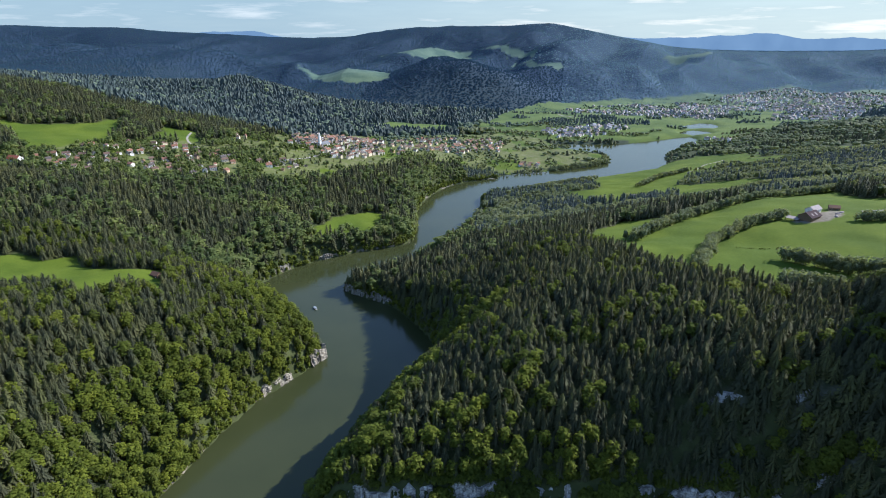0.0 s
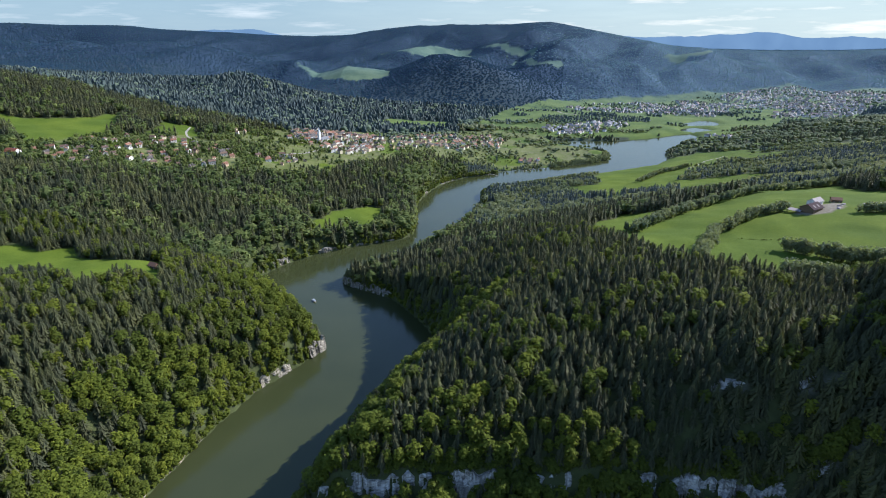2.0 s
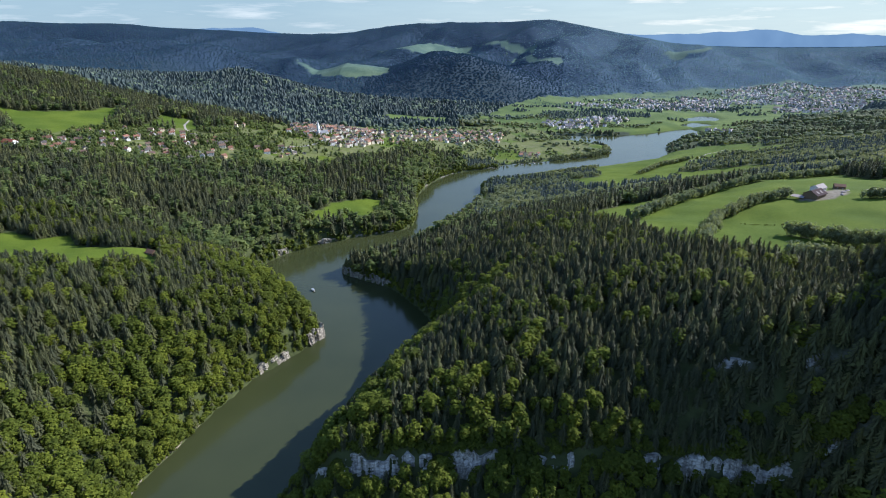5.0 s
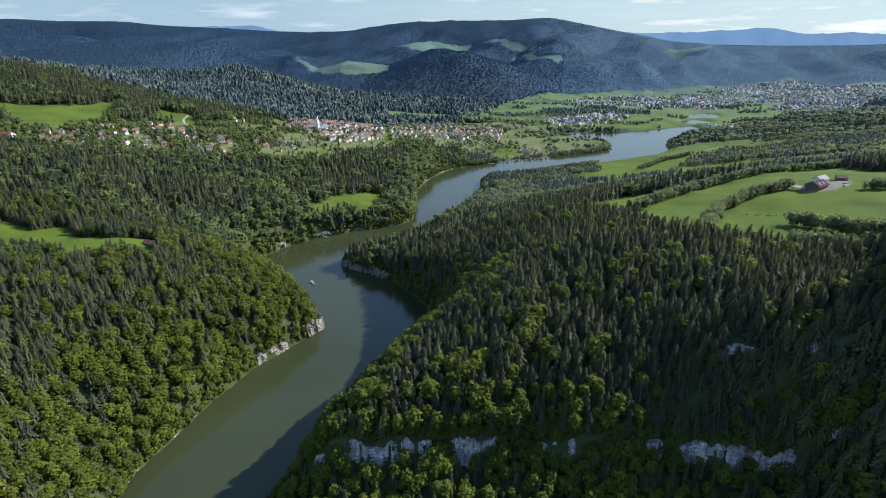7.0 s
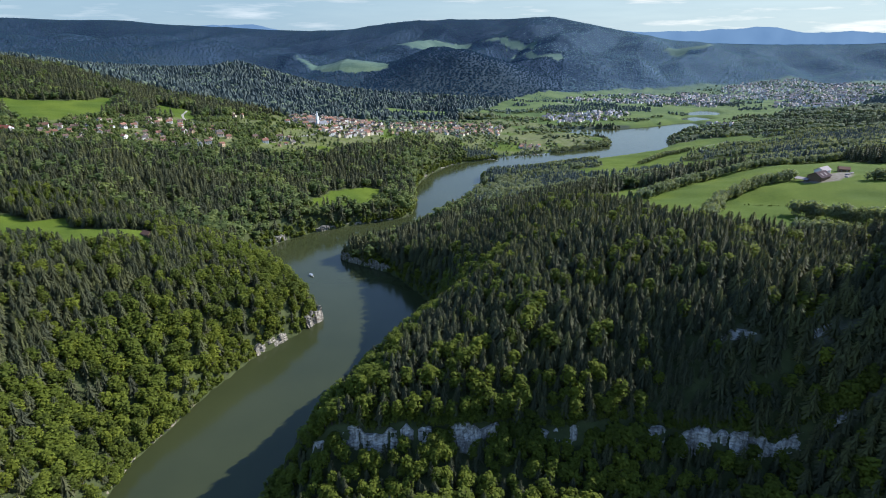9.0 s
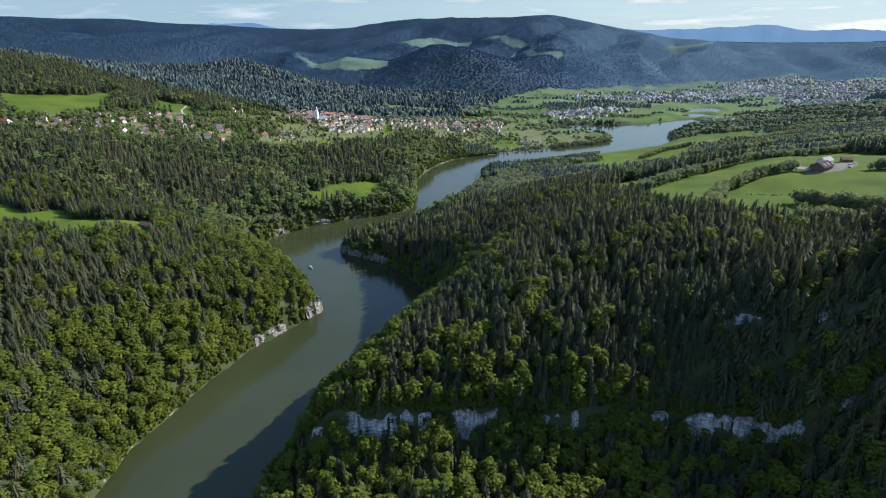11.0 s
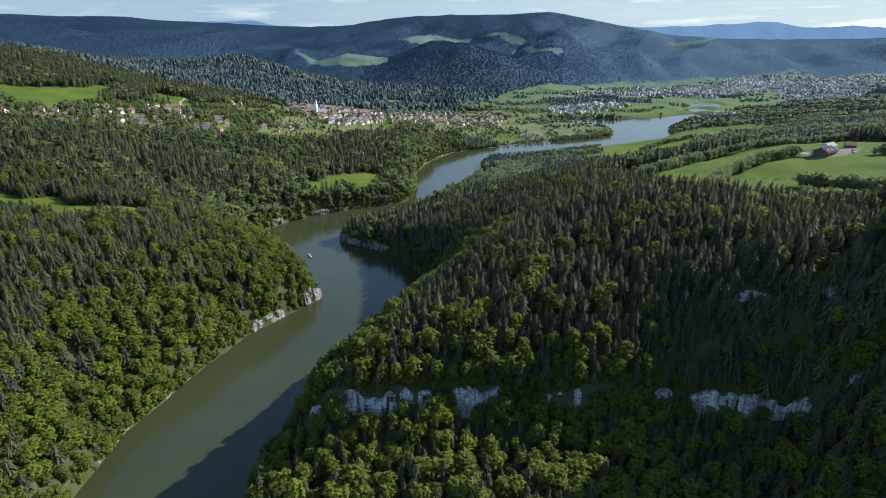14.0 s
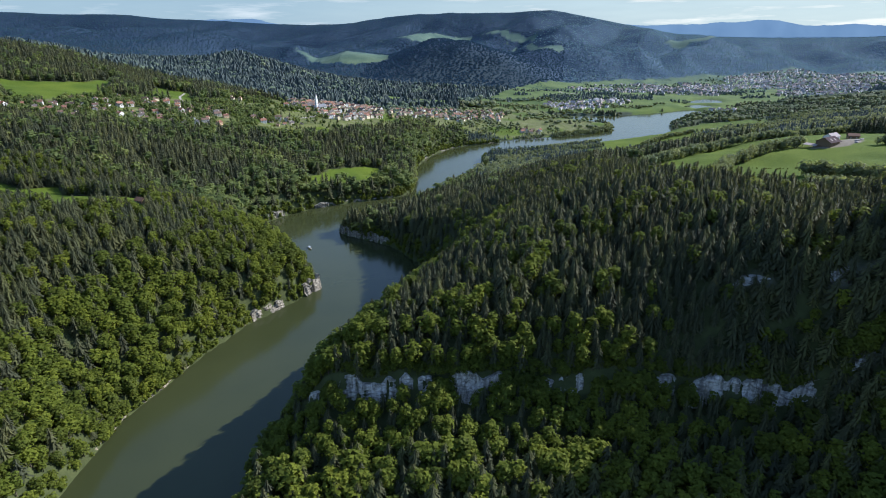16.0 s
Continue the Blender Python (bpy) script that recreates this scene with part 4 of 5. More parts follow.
for i in order:
    kind = "broadleaf_tree" if leafy[i] else "spruce_tree"
    k = int(rng.integers(6))
    h = (20 if leafy[i] else 21.5) * rng.uniform(0.72, 1.08) * (0.82 if zs[i] < 60 else 1.0)
    m = pose(x[i], y[i], zs[i], 0, 0, rng.uniform(0, 360)) @ Matrix.Diagonal((h * rng.uniform(1.15, 1.5), h * rng.uniform(1.15, 1.5), h, 1))
    if (kind, k) not in first:
        made = tree_thing(kind, NEAR_BEECH[k] if leafy[i] else NEAR_SPRUCE[k], BEECH if leafy[i] else SPRUCE,
                          "fresh green broadleaf tree on the steep slope" if leafy[i] else "tall dark green spruce on the steep slope")
        made.matrix_basis = m
        first[kind, k] = made
    else:
        src = first[kind, k]
        made = copy_thing(src, m)
        made.matrix_basis = m
grow("near", x[~chosen], y[~chosen], bank[~chosen], NEAR_SPRUCE, NEAR_BEECH, SPRUCE, BEECH, 21.0)

x, y = scatter(-1500, 1500, 780, 1680, 8.6, rng)
x, y, bank = woodland(x, y, rng)
east = (x > 60) & (y > 960)
grow("middle", x[~east], y[~east], bank[~east], MID_SPRUCE, MID_BEECH, SPRUCE, ORCHARD, 24.0, widen=1.15)
# valley spruce carries haze in its colour; broadleaves take the pale hedge leaves
grow("terrace", x[east], y[east], bank[east], MID_SPRUCE, MID_BEECH, HAZE_VALE_SPRUCE, HEDGE, 22.0, widen=1.1)

x, y = scatter(-2300, 2300, 1680, 2700, 14.5, rng)
x, y, bank = woodland(x, y, rng)
# where the haze-tinted hill and valley leaves begin
cool = (x < 60) | (y > 2180 + 260 * value_noise(x / 90, y / 90, 44))
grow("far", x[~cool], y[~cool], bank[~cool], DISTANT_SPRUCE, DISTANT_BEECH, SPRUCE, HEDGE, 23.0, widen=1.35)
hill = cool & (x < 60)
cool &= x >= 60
grow("valley", x[cool], y[cool], bank[cool], DISTANT_SPRUCE, DISTANT_BEECH, HAZE_VALE_SPRUCE, HAZE_VALE_BEECH, 23.0, widen=1.35)
grow("hill", x[hill], y[hill], bank[hill], DISTANT_SPRUCE, DISTANT_BEECH, HAZE_HILL_SPRUCE, HAZE_VALE_BEECH, 23.0, widen=1.35)

x, y = scatter(-4600, 4600, 2700, 5300, 15.0, rng)
x, y, bank = woodland(x, y, rng)
# towards the right more trees take the paler haze-coloured leaves
hazy = (x - 250 - 0.2 * (y - 3000)) / 1100 > rng.random(len(x))
# trees on the front spur take the leaves darkened for shade
shade_spur = (y < 3780 + 160 * (value_noise(x / 200, y * 0, 46) - 0.5)) & (x > -420) & (x < 620 + 0.2 * (y - 3000))
grow("old_mountain", x[shade_spur], y[shade_spur], bank[shade_spur], MOUNTAIN_TREES, MOUNTAIN_TREES, SHADE_SPRUCE, SHADE_SPRUCE, 5.2, 0.0, 4.6, True)
x, y, bank, hazy = x[~shade_spur], y[~shade_spur], bank[~shade_spur], hazy[~shade_spur]
grow("mountain", x[~hazy], y[~hazy], bank[~hazy], MOUNTAIN_TREES, MOUNTAIN_TREES, HAZE_SPRUCE, HAZE_BEECH, 5.0, 0.14, 4.6, True)
grow("sunny_mountain", x[hazy], y[hazy], bank[hazy], MOUNTAIN_TREES, MOUNTAIN_TREES, PALE_HAZE_SPRUCE, PALE_HAZE_BEECH, 5.0, 0.2, 4.6, True)

for k, (line, width, tall) in enumerate(HEDGES):
    p = np.array(line, float)
    total = np.hypot(*(p[1:] - p[:-1]).T)
    n = int(total.sum() * width / 10)
    at = np.sort(rng.uniform(0, total.sum(), n))
    cum = np.append(0, np.cumsum(total))
    hx, hy = np.interp(at, cum, p[:, 0]) + rng.normal(0, width / 3.2, n), np.interp(at, cum, p[:, 1]) + rng.normal(0, width / 3.2, n)
    plant("hedgerow", HEDGE_BEECH if hy.mean() < 800 else MID_BEECH, hx, hy, tall * rng.uniform(0.55, 1.1, n), rng.uniform(0.9, 1.25, n), np.clip(rng.normal(0.45, 0.25, n), 0, 1), [HEDGE, BARK],
          "pale green row of hedgerow trees along the meadow", "hedgerow", rng)

# Shrubs and low boughs that hang over the banks.
sx, sy = [], []
for line, lo, hi in ((LEFT_BANK, 250, 1560), (RIGHT_BANK, 280, 1650)):
    p = rounded(line, False, 2)
    cum = np.append(0, np.cumsum(np.hypot(*(p[1:] - p[:-1]).T)))
    at = rng.uniform(0, cum[-1], 5400)
    bx, by = np.interp(at, cum, p[:, 0]) + rng.normal(0, 4, 5400), np.interp(at, cum, p[:, 1]) + rng.normal(0, 4, 5400)
    d = bank_distance(bx, by)
    ok = (d > -0.9) & (d < 9) & (by > lo) & (by < hi) & ~open_ground(bx, by) & ((np.min([line_distance(bx, by, c) for c in LAKE_CLIFFS], axis=0) > 3) | (d > 1.8))
    sx.append(bx[ok])
    sy.append(by[ok])
sx, sy = np.concatenate(sx), np.concatenate(sy)
plant("bank_shrubs", MID_BEECH, sx, sy, rng.uniform(5.0, 10.0, len(sx)), rng.uniform(1.2, 1.8, len(sx)), np.clip(rng.normal(0.45, 0.2, len(sx)), 0, 1), [BEECH, BARK], "green shrubs and low boughs hanging over the bank", "shrubs", rng)


# Young trees on the brink of the cliff, and taller ones in the gaps between its faces.
lx = rng.uniform(-100, 264, 520)
ly = np.interp(lx, CLIFF_STEP[0], CLIFF_STEP[1]) + rng.uniform(0.2, 7, 520)
plant("ledge_shrubs", HEDGE_BEECH, lx, ly, rng.uniform(4.0, 8.5, 520), rng.uniform(1.0, 1.5, 520), np.clip(rng.normal(0.3, 0.2, 520), 0, 1), [BEECH, BARK], "young dark green trees on the brink of the cliff", "shrubs", rng)
lx = np.concatenate([rng.uniform(a, b, n) for a, b, n in ((-84, -74, 9), (-9, 5, 12), (44, 72, 26), (107, 148, 40), (165, 173, 8), (264, 290, 20))])
ly = np.interp(lx, CLIFF_STEP[0], CLIFF_STEP[1]) - rng.uniform(1.5, 8, len(lx))
plant("gully_trees", NEAR_BEECH, lx, ly, rng.uniform(13, 22, len(lx)), rng.uniform(1.0, 1.4, len(lx)), np.clip(rng.normal(0.25, 0.2, len(lx)), 0, 1), [BEECH, BARK], "dark green trees in the gullies of the cliff", "trees", rng)


# ---------------------------------------------------------------- rock faces and shores
def rock_face(line, outward, foot, crest, seed, label, rows=10, back=6.0, stone=None, inset=0.0, tall=40.0):
    """A weathered rock wall along a line: ledges, fissures and a broken crest, with its back set into the hill."""
    p = rounded(line, False, 2)
    seg = np.hypot(*(p[1:] - p[:-1]).T)
    cum = np.append(0, np.cumsum(seg))
    n = max(8, int(cum[-1] / 1.3))
    s = np.linspace(0, cum[-1], n)
    px, py = np.interp(s, cum, p[:, 0]), np.interp(s, cum, p[:, 1])
    o = np.array(outward, float)
    o /= np.hypot(*o)
    px, py = px - o[0] * inset, py - o[1] * inset
    lo = foot(px, py) if callable(foot) else np.full(n, float(foot))
    hi = crest(px, py) if callable(crest) else np.full(n, float(crest))
    hi = hi if tall > 30 else 0.4 * hi + 0.6 * hi.mean()
    lo = np.maximum(lo, hi - tall)
    ends = np.clip(np.minimum(s, cum[-1] - s) / 7.0, 0, 1) ** 0.6
    hi = lo + (hi - lo) * (0.84 + 0.16 * ends) * (0.70 + 0.36 * value_noise(s / 6.0, s * 0 + seed, seed))
    verts = []
    for r in range(rows):
        q = r / (rows - 1)
        z = lo + (hi - lo) * q
        off = 3.4 * (value_noise(s / 5.0, z / 7.0, seed) - 0.4) + 1.5 * (value_noise(s / 1.7, z / 1.5, seed + 1) - 0.5) + 0.9 * ((z / 3.1 + value_noise(s / 9, s * 0, seed)) % 1.0 - 0.5) - 2.2 * q - 2.0 * (value_noise(s / 1.5, z / 14.0, seed + 2) > 0.74)
        verts.append(np.column_stack([px + o[0] * off, py + o[1] * off, z]))
    for q in (0.98, -0.1):
        verts.append(np.column_stack([px - o[0] * back, py - o[1] * back, lo + (hi - lo) * q]))
    total = len(verts)
    verts = np.vstack(verts)
    i = np.arange(n - 1)
    faces = np.vstack([np.column_stack([i + k * n, i + k * n + 1, i + ((k + 1) % total) * n + 1, i + ((k + 1) % total) * n]) for k in range(total)])
    return tagged(new("rock_cliff", raw_mesh("rock_cliff", verts, faces, [stone or LIMESTONE])), label, "cliff", kind="structure")


def level_at(dx, dy, add):
    return lambda x, y: height(x + dx, y + dy) + add


for k, line in enumerate(NEAR_CLIFFS):
    rock_face(line, (0.05, -1), level_at(0, -7, -2.0), level_at(0, 6, 0.0), 61 + k, "pale grey limestone cliff band in shade below the spruces", rows=16, back=7.0, inset=-3.0, tall=26.0)
for k, line in enumerate(OUTCROPS):
    rock_face(line, (-0.1, -1), level_at(0, -4, -1.0), level_at(0, 4, 1.0), 81 + k, "grey limestone outcrop between dark trees", tall=8.0)
rock_face([(-212, 546), (-196, 568), (-186, 582)], (0.8, -0.6), -1.5, 13, 91, "cream limestone cliff at the water's edge", 14, 7.0, CREAM_ROCK, -2.8)
rock_face([(-166, 606), (-157, 622), (-152, 632), (-158, 640)], (0.9, -0.4), -1.5, 19, 93, "cream limestone headland above the lake", 14, 7.0, CREAM_ROCK, -1.8)
rock_face([(-300, 876), (-294, 886), (-272, 914)], (0.7, -0.7), -1.5, 14, 94, "pale limestone cliff above the lake bend", 14, 7.0, CREAM_ROCK, -3.0)
rock_face([(-228, 955), (-206, 968)], (0.5, -0.85), -1.5, 9, 95, "small pale rock face above the lake", 12, 6.0, CREAM_ROCK, -2.6)
rock_face([(-162, 840), (-163, 828), (-128, 806), (-78, 776)], (-0.45, -0.9), -1.5, 13, 96, "shaded limestone cliff under the wooded spur", 14, 7.0, CREAM_ROCK, -2.4)
rock_face([(-216, 618), (-204, 632)], (0.8, -0.6), level_at(3, -2, -2), level_at(-3, 2, 9), 97, "bare limestone crag among the trees")
rock_face([(-196, 640), (-188, 652)], (0.9, -0.4), level_at(3, -2, -2), level_at(-3, 2, 10), 98, "bare limestone crag among the trees")


def shore_strip(bank, start, stop, label):
    """A thin pale band of stones along the water's edge."""
    p = rounded(bank, False, 2)
    p = p[(p[:, 1] >= start) & (p[:, 1] <= stop)]
    seg = np.hypot(*(p[1:] - p[:-1]).T)
    cum = np.append(0, np.cumsum(seg))
    s = np.arange(0, cum[-1], 3.0)
    q = np.column_stack([np.interp(s, cum, p[:, 0]), np.interp(s, cum, p[:, 1])])
    d = np.gradient(q, axis=0)
    side = np.column_stack([-d[:, 1], d[:, 0]]) / (np.hypot(d[:, 0], d[:, 1])[:, None] + 1e-9)
    probe = np.linspace(-9, 9, 37)
    land = np.array([bank_distance(q[:, 0] + side[:, 0] * t, q[:, 1] + side[:, 1] * t) for t in probe])
    if land[0].mean() > land[-1].mean():
        side, land = -side, land[::-1]
    edge = probe[np.argmax(land > 0, axis=0)]
    edge = np.convolve(np.pad(edge, 1, mode="edge"), (0.25, 0.5, 0.25), "valid")
    wide = 0.5 + 0.7 * value_noise(s / 9, s * 0, 71)
    rows = []
    for k, f in enumerate((-0.6, 0.5, 1.0)):
        c = q + side * (edge + wide * f)[:, None]
        rows.append(np.column_stack([c, np.maximum(height(c[:, 0], c[:, 1]), -0.6) + (0.2, 0.6, 0.5)[k] + 0.3 * value_noise(s / 2, s * 0 + k, 72)]))
    n = len(s)
    i = np.arange(n - 1)
    faces = np.vstack([np.column_stack([i + k * n, i + k * n + 1, i + (k + 1) * n + 1, i + (k + 1) * n]) for k in (0, 1)])
    return tagged(new("shore", raw_mesh("shore", np.vstack(rows), faces, [SHINGLE])), label, "shore", kind="structure")


shore_strip(LEFT_BANK[:8], 150, 560, "thin pale stony shore below the broadleaf trees")
shore_strip(LEFT_BANK[10:16], 780, 1040, "thin pale stony shore below the spruces")
shore_strip(LEFT_BANK[15:21], 1034, 1560, "pale stony shore along the wooded bank")
shore_strip(RIGHT_BANK[14:19], 1120, 1420, "pale stony shore by a small meadow")

# ---------------------------------------------------------------- tracks
ribbon("track", [(-395, 1320), (-362, 1370), (-335, 1420), (-318, 1470)], 7, TRACK, "pale village road on the slope")
ribbon("track", [(-776, 1196), (-778, 1170), (-740, 1120), (-690, 1090)], 3, TRACK, "pale lane along the meadow's edge")
ribbon("track", [(640, 1440), (700, 1510), (752, 1590), (830, 1640)], 4, TRACK, "pale farm track through the meadow")
ribbon("track", [(585, 748), (680, 770), (830, 800)], 4, TRACK, "gravel lane to the farm")
ribbon("track", [(520, 2760), (545, 2660), (600, 2560)], 8, TRACK, "pale road up the far meadow")
ribbon("track", [(-660, 1480), (-640, 1400), (-600, 1330), (-520, 1290), (-430, 1290), (-380, 1330)], 5, TRACK, "pale village lane between gardens")


# ---------------------------------------------------------------- houses
def slab(bm, pts, thick):
    """A flat plate with thickness, from its outline, hanging down by thick."""
    top = [bm.verts.new(p) for p in pts]
    low = [bm.verts.new((p[0], p[1], p[2] - thick)) for p in pts]
    bm.faces.new(top)
    bm.faces.new(low[::-1])
    for k in range(len(pts)):
        n = (k + 1) % len(pts)
        bm.faces.new((top[n], top[k], low[k], low[n]))


def box(bm, x0, x1, y0, y1, z0, z1):
    bmesh.ops.create_cube(bm, size=1.0, matrix=Matrix.Translation(((x0 + x1) / 2, (y0 + y1) / 2, (z0 + z1) / 2)) @ Matrix.Diagonal((x1 - x0, y1 - y0, z1 - z0, 1)))


def gabled_walls(w, d, h, rise, deep=3.0):
    """Four walls with gables over the short sides; the ridge runs along x. They reach below the slope."""
    bm = bmesh.new()
    a, b = w / 2, d / 2
    v = [bm.verts.new(p) for p in ((-a, -b, -deep), (a, -b, -deep), (a, b, -deep), (-a, b, -deep), (-a, -b, h), (a, -b, h), (a, b, h), (-a, b, h), (-a, 0, h + rise), (a, 0, h + rise))]
    for f in ((0, 1, 5, 4), (2, 3, 7, 6), (1, 2, 6, 9, 5), (3, 0, 4, 8, 7), (3, 2, 1, 0), (4, 5, 9, 8), (6, 7, 8, 9)):
        bm.faces.new([v[k] for k in f])
    return bm


def gabled_roof(w, d, h, rise, over=0.7, thick=0.28):
    bm = bmesh.new()
    a, b = w / 2 + over, d / 2 + over
    drop = rise * over / (d / 2)
    for side in (-1, 1):
        pts = [(-a, 0, h + rise + 0.3), (a, 0, h + rise + 0.3), (a, side * b, h - drop + 0.3), (-a, side * b, h - drop + 0.3)]
        slab(bm, pts if side > 0 else pts[::-1], thick)
    bmesh.ops.recalc_face_normals(bm, faces=bm.faces[:])
    return bm


def window_mesh(w, h):
    """A framed window that stands a little proud of the wall, facing -y."""
    bm = bmesh.new()
    box(bm, -w / 2, w / 2, -0.05, 0.05, -h / 2, h / 2)
    for f in bm.faces:
        f.material_index = 1
    for f in bmesh.ops.create_cube(bm, size=1.0, matrix=Matrix.Translation((0, 0.02, 0)) @ Matrix.Diagonal((w + 0.24, 0.08, h + 0.24, 1)))["verts"][0].link_faces:
        f.material_index = 0
    me = bpy.data.meshes.new("window")
    bm.to_mesh(me)
    bm.free()
    me.materials.append(WHITE)
    me.materials.append(GLASS)
    return me


def fine_window(parent, w, h, m):
    """A window of a house that stands alone: the frame, and in it the pane and a sill."""
    bm = bmesh.new()
    for x0, x1, z0, z1 in ((-w / 2 - 0.12, -w / 2, -h / 2 - 0.12, h / 2 + 0.12), (w / 2, w / 2 + 0.12, -h / 2 - 0.12, h / 2 + 0.12), (-w / 2, w / 2, h / 2, h / 2 + 0.12), (-w / 2, w / 2, -h / 2 - 0.12, -h / 2)):
        box(bm, x0, x1, -0.09, 0.05, z0, z1)
    window = part("window", bm, WHITE, parent)
    window.matrix_basis = m
    bm = bmesh.new()
    box(bm, -w / 2, w / 2, -0.03, 0.05, -h / 2, h / 2)
    part("pane", bm, GLASS, window)
    bm = bmesh.new()
    box(bm, -w / 2 - 0.2, w / 2 + 0.2, -0.2, 0.05, -h / 2 - 0.2, -h / 2 - 0.12)
    part("sill", bm, WHITE, window)
    return window


WINDOW = window_mesh(1.1, 1.4)
WIDE_WINDOW = window_mesh(2.2, 1.3)


def house(name, w, d, h, rise, wall, roof, label, floors=2, chimney=True, wide=False, group="village houses"):
    root = tagged(new(name), label, "house", group)
    part("wall", gabled_walls(w, d, h, rise), wall, root)
    part("roof", gabled_roof(w, d, h, rise), roof, root)
    if chimney:
        bm = bmesh.new()
        box(bm, w * 0.18, w * 0.18 + 0.8, 0.5, 1.3, h + rise * 0.5, h + rise + 1.1)
        box(bm, w * 0.18 - 0.1, w * 0.18 + 0.9, 0.4, 1.4, h + rise + 1.1, h + rise + 1.25)
        part("chimney", bm, wall, root)
    bm = bmesh.new()
    box(bm, -0.55, 0.55, -d / 2 - 0.06, -d / 2 + 0.04, -0.2, 2.05)
    door = part("door", bm, TIMBER, root)
    single = group == "single houses"
    if single:
        bm = bmesh.new()
        box(bm, 0.34, 0.44, -d / 2 - 0.14, -d / 2 - 0.07, 0.95, 1.05)
        part("handle", bm, METAL, door)
    mesh = WIDE_WINDOW if wide else WINDOW
    cols = max(2, int(w / 5.2))
    for side in (-1, 1):
        for f in range(floors):
            for c in range(cols):
                x = (c + 0.5) / cols * w - w / 2
                if side < 0 and f == 0 and abs(x) < 1.4:
                    continue
                m = pose(x, side * d / 2, 1.6 + f * (h - 0.4) / floors, 0, 0, 0 if side < 0 else 180)
                if single:
                    fine_window(root, 2.2 if wide else 1.1, 1.3, m)
                    continue
                ob = new("window", mesh)
                ob.parent = root
                ob.matrix_basis = m
    for side in (-1, 1):
        ob = new("window", mesh)
        ob.parent = root
        ob.matrix_basis = pose(side * w / 2, 0, h - 0.4, 0, 0, 90 * side)
    return root


def settle(poly, gap, makers, turn, jitter, rng, keep=1.0):
    """Houses spread over a quarter, one of the given kinds on each plot."""
    p = np.array(poly, float)
    x0, y0 = p.min(0)
    x1, y1 = p.max(0)
    made = 0
    for j in range(int((y1 - y0) / gap) + 1):
        for i in range(int((x1 - x0) / gap) + 1):
            x = x0 + (i + 0.5 * (j % 2) + rng.uniform(-0.22, 0.22)) * gap
            y = y0 + (j + rng.uniform(-0.22, 0.22)) * gap
            a = np.array([x]), np.array([y])
            if rng.random() > keep or not inside(*a, poly)[0] or bank_distance(*a)[0] < 9:
                continue
            src = makers[int(rng.integers(len(makers)))]
            m = pose(x, y, float(ground_level(*a)[0]) + 0.2, 0, 0, turn + rng.normal(0, jitter) + (90 if rng.random() < 0.35 else 0)) @ Matrix.Diagonal((rng.uniform(0.85, 1.15), rng.uniform(0.9, 1.1), rng.uniform(0.88, 1.12), 1))
            if "used" not in src:
                src["used"] = 1
                src.matrix_basis = m
                made += 1
                HOUSES.append((x, y))
                continue
            ob = copy_thing(src, m)
            ob.matrix_basis = m
            made += 1
            HOUSES.append((x, y))
    return made


HOUSES = []
rng = np.random.default_rng(23)
TOWNHOUSES = [house("town_house", 11, 8.5, 8.0, 3.0, PLASTER, TILES, "plastered village house with a tiled gable roof", 3),
              house("town_house", 15, 9, 9.0, 3.2, PLASTER, TILES, "long plastered village house with a tiled roof", 3),
              house("town_house", 9, 8, 6.5, 2.8, PLASTER, TILES, "small plastered village house with a tiled roof", 2)]
CHALETS = [house("chalet", 10, 8.5, 4.4, 2.8, PLASTER, TILES, "small chalet with pale walls in a garden", 1, group="garden houses"),
           house("chalet", 8, 6.5, 3.2, 2.0, PLASTER, TILES, "low garden house with a tiled roof", 1, False, group="garden houses"),
           house("chalet", 12, 9, 5.4, 3.0, PLASTER, TILES, "family house with pale walls in a garden", 2, group="garden houses")]
VILLAS = [house("villa", 11, 9, 5.6, 3.2, PLASTER, TILES, "detached house with a tiled roof near the lake", 2, group="lakeside houses"),
          house("villa", 13, 10, 6.0, 3.2, PLASTER, TILES, "detached two-storey house with a tiled roof", 2, group="lakeside houses")]
settle([(-432, 1550), (-350, 1480), (-275, 1430), (-205, 1480), (-165, 1570), (-190, 1760), (-320, 1740), (-440, 1690)], 20, TOWNHOUSES, 48, 8, rng, 0.85)
settle([(-810, 1060), (-690, 1020), (-600, 1050), (-510, 1120), (-420, 1190), (-480, 1290), (-640, 1310), (-770, 1260)], 25, CHALETS, 42, 18, rng, 0.75)
settle([(-420, 1230), (-360, 1250), (-320, 1330), (-370, 1350), (-430, 1300)], 24, CHALETS, 30, 15, rng, 0.9)
settle([(-150, 1570), (-44, 1690), (28, 1720), (190, 1850), (230, 2060), (-28, 1990), (-170, 1790)], 27, VILLAS, 45, 12, rng, 0.7)
settle([(-600, 1460), (-530, 1480), (-510, 1560), (-580, 1560)], 34, TOWNHOUSES, 5, 8, rng)
settle([(222, 1640), (300, 1655), (290, 1690), (230, 1690)], 22, VILLAS, 20, 10, rng)


def stand(ob, x, y, turn=0.0, lift=0.1):
    ob.matrix_basis = pose(x, y, float(ground_level(np.array([x]), np.array([y]))[0]) + lift, 0, 0, turn)
    return ob


stand(house("farmhouse", 24, 15, 8, 5.2, WHITE, RED_TILES, "large pale house with a red tiled roof", 2, True, False, "single houses"), -800, 1036, -14)
stand(house("chalet", 15, 11, 6, 3.6, PLASTER, BROWN_TILES, "pale house with a brown roof beside the meadow", 2, True, False, "single houses"), -776, 1104, 25)
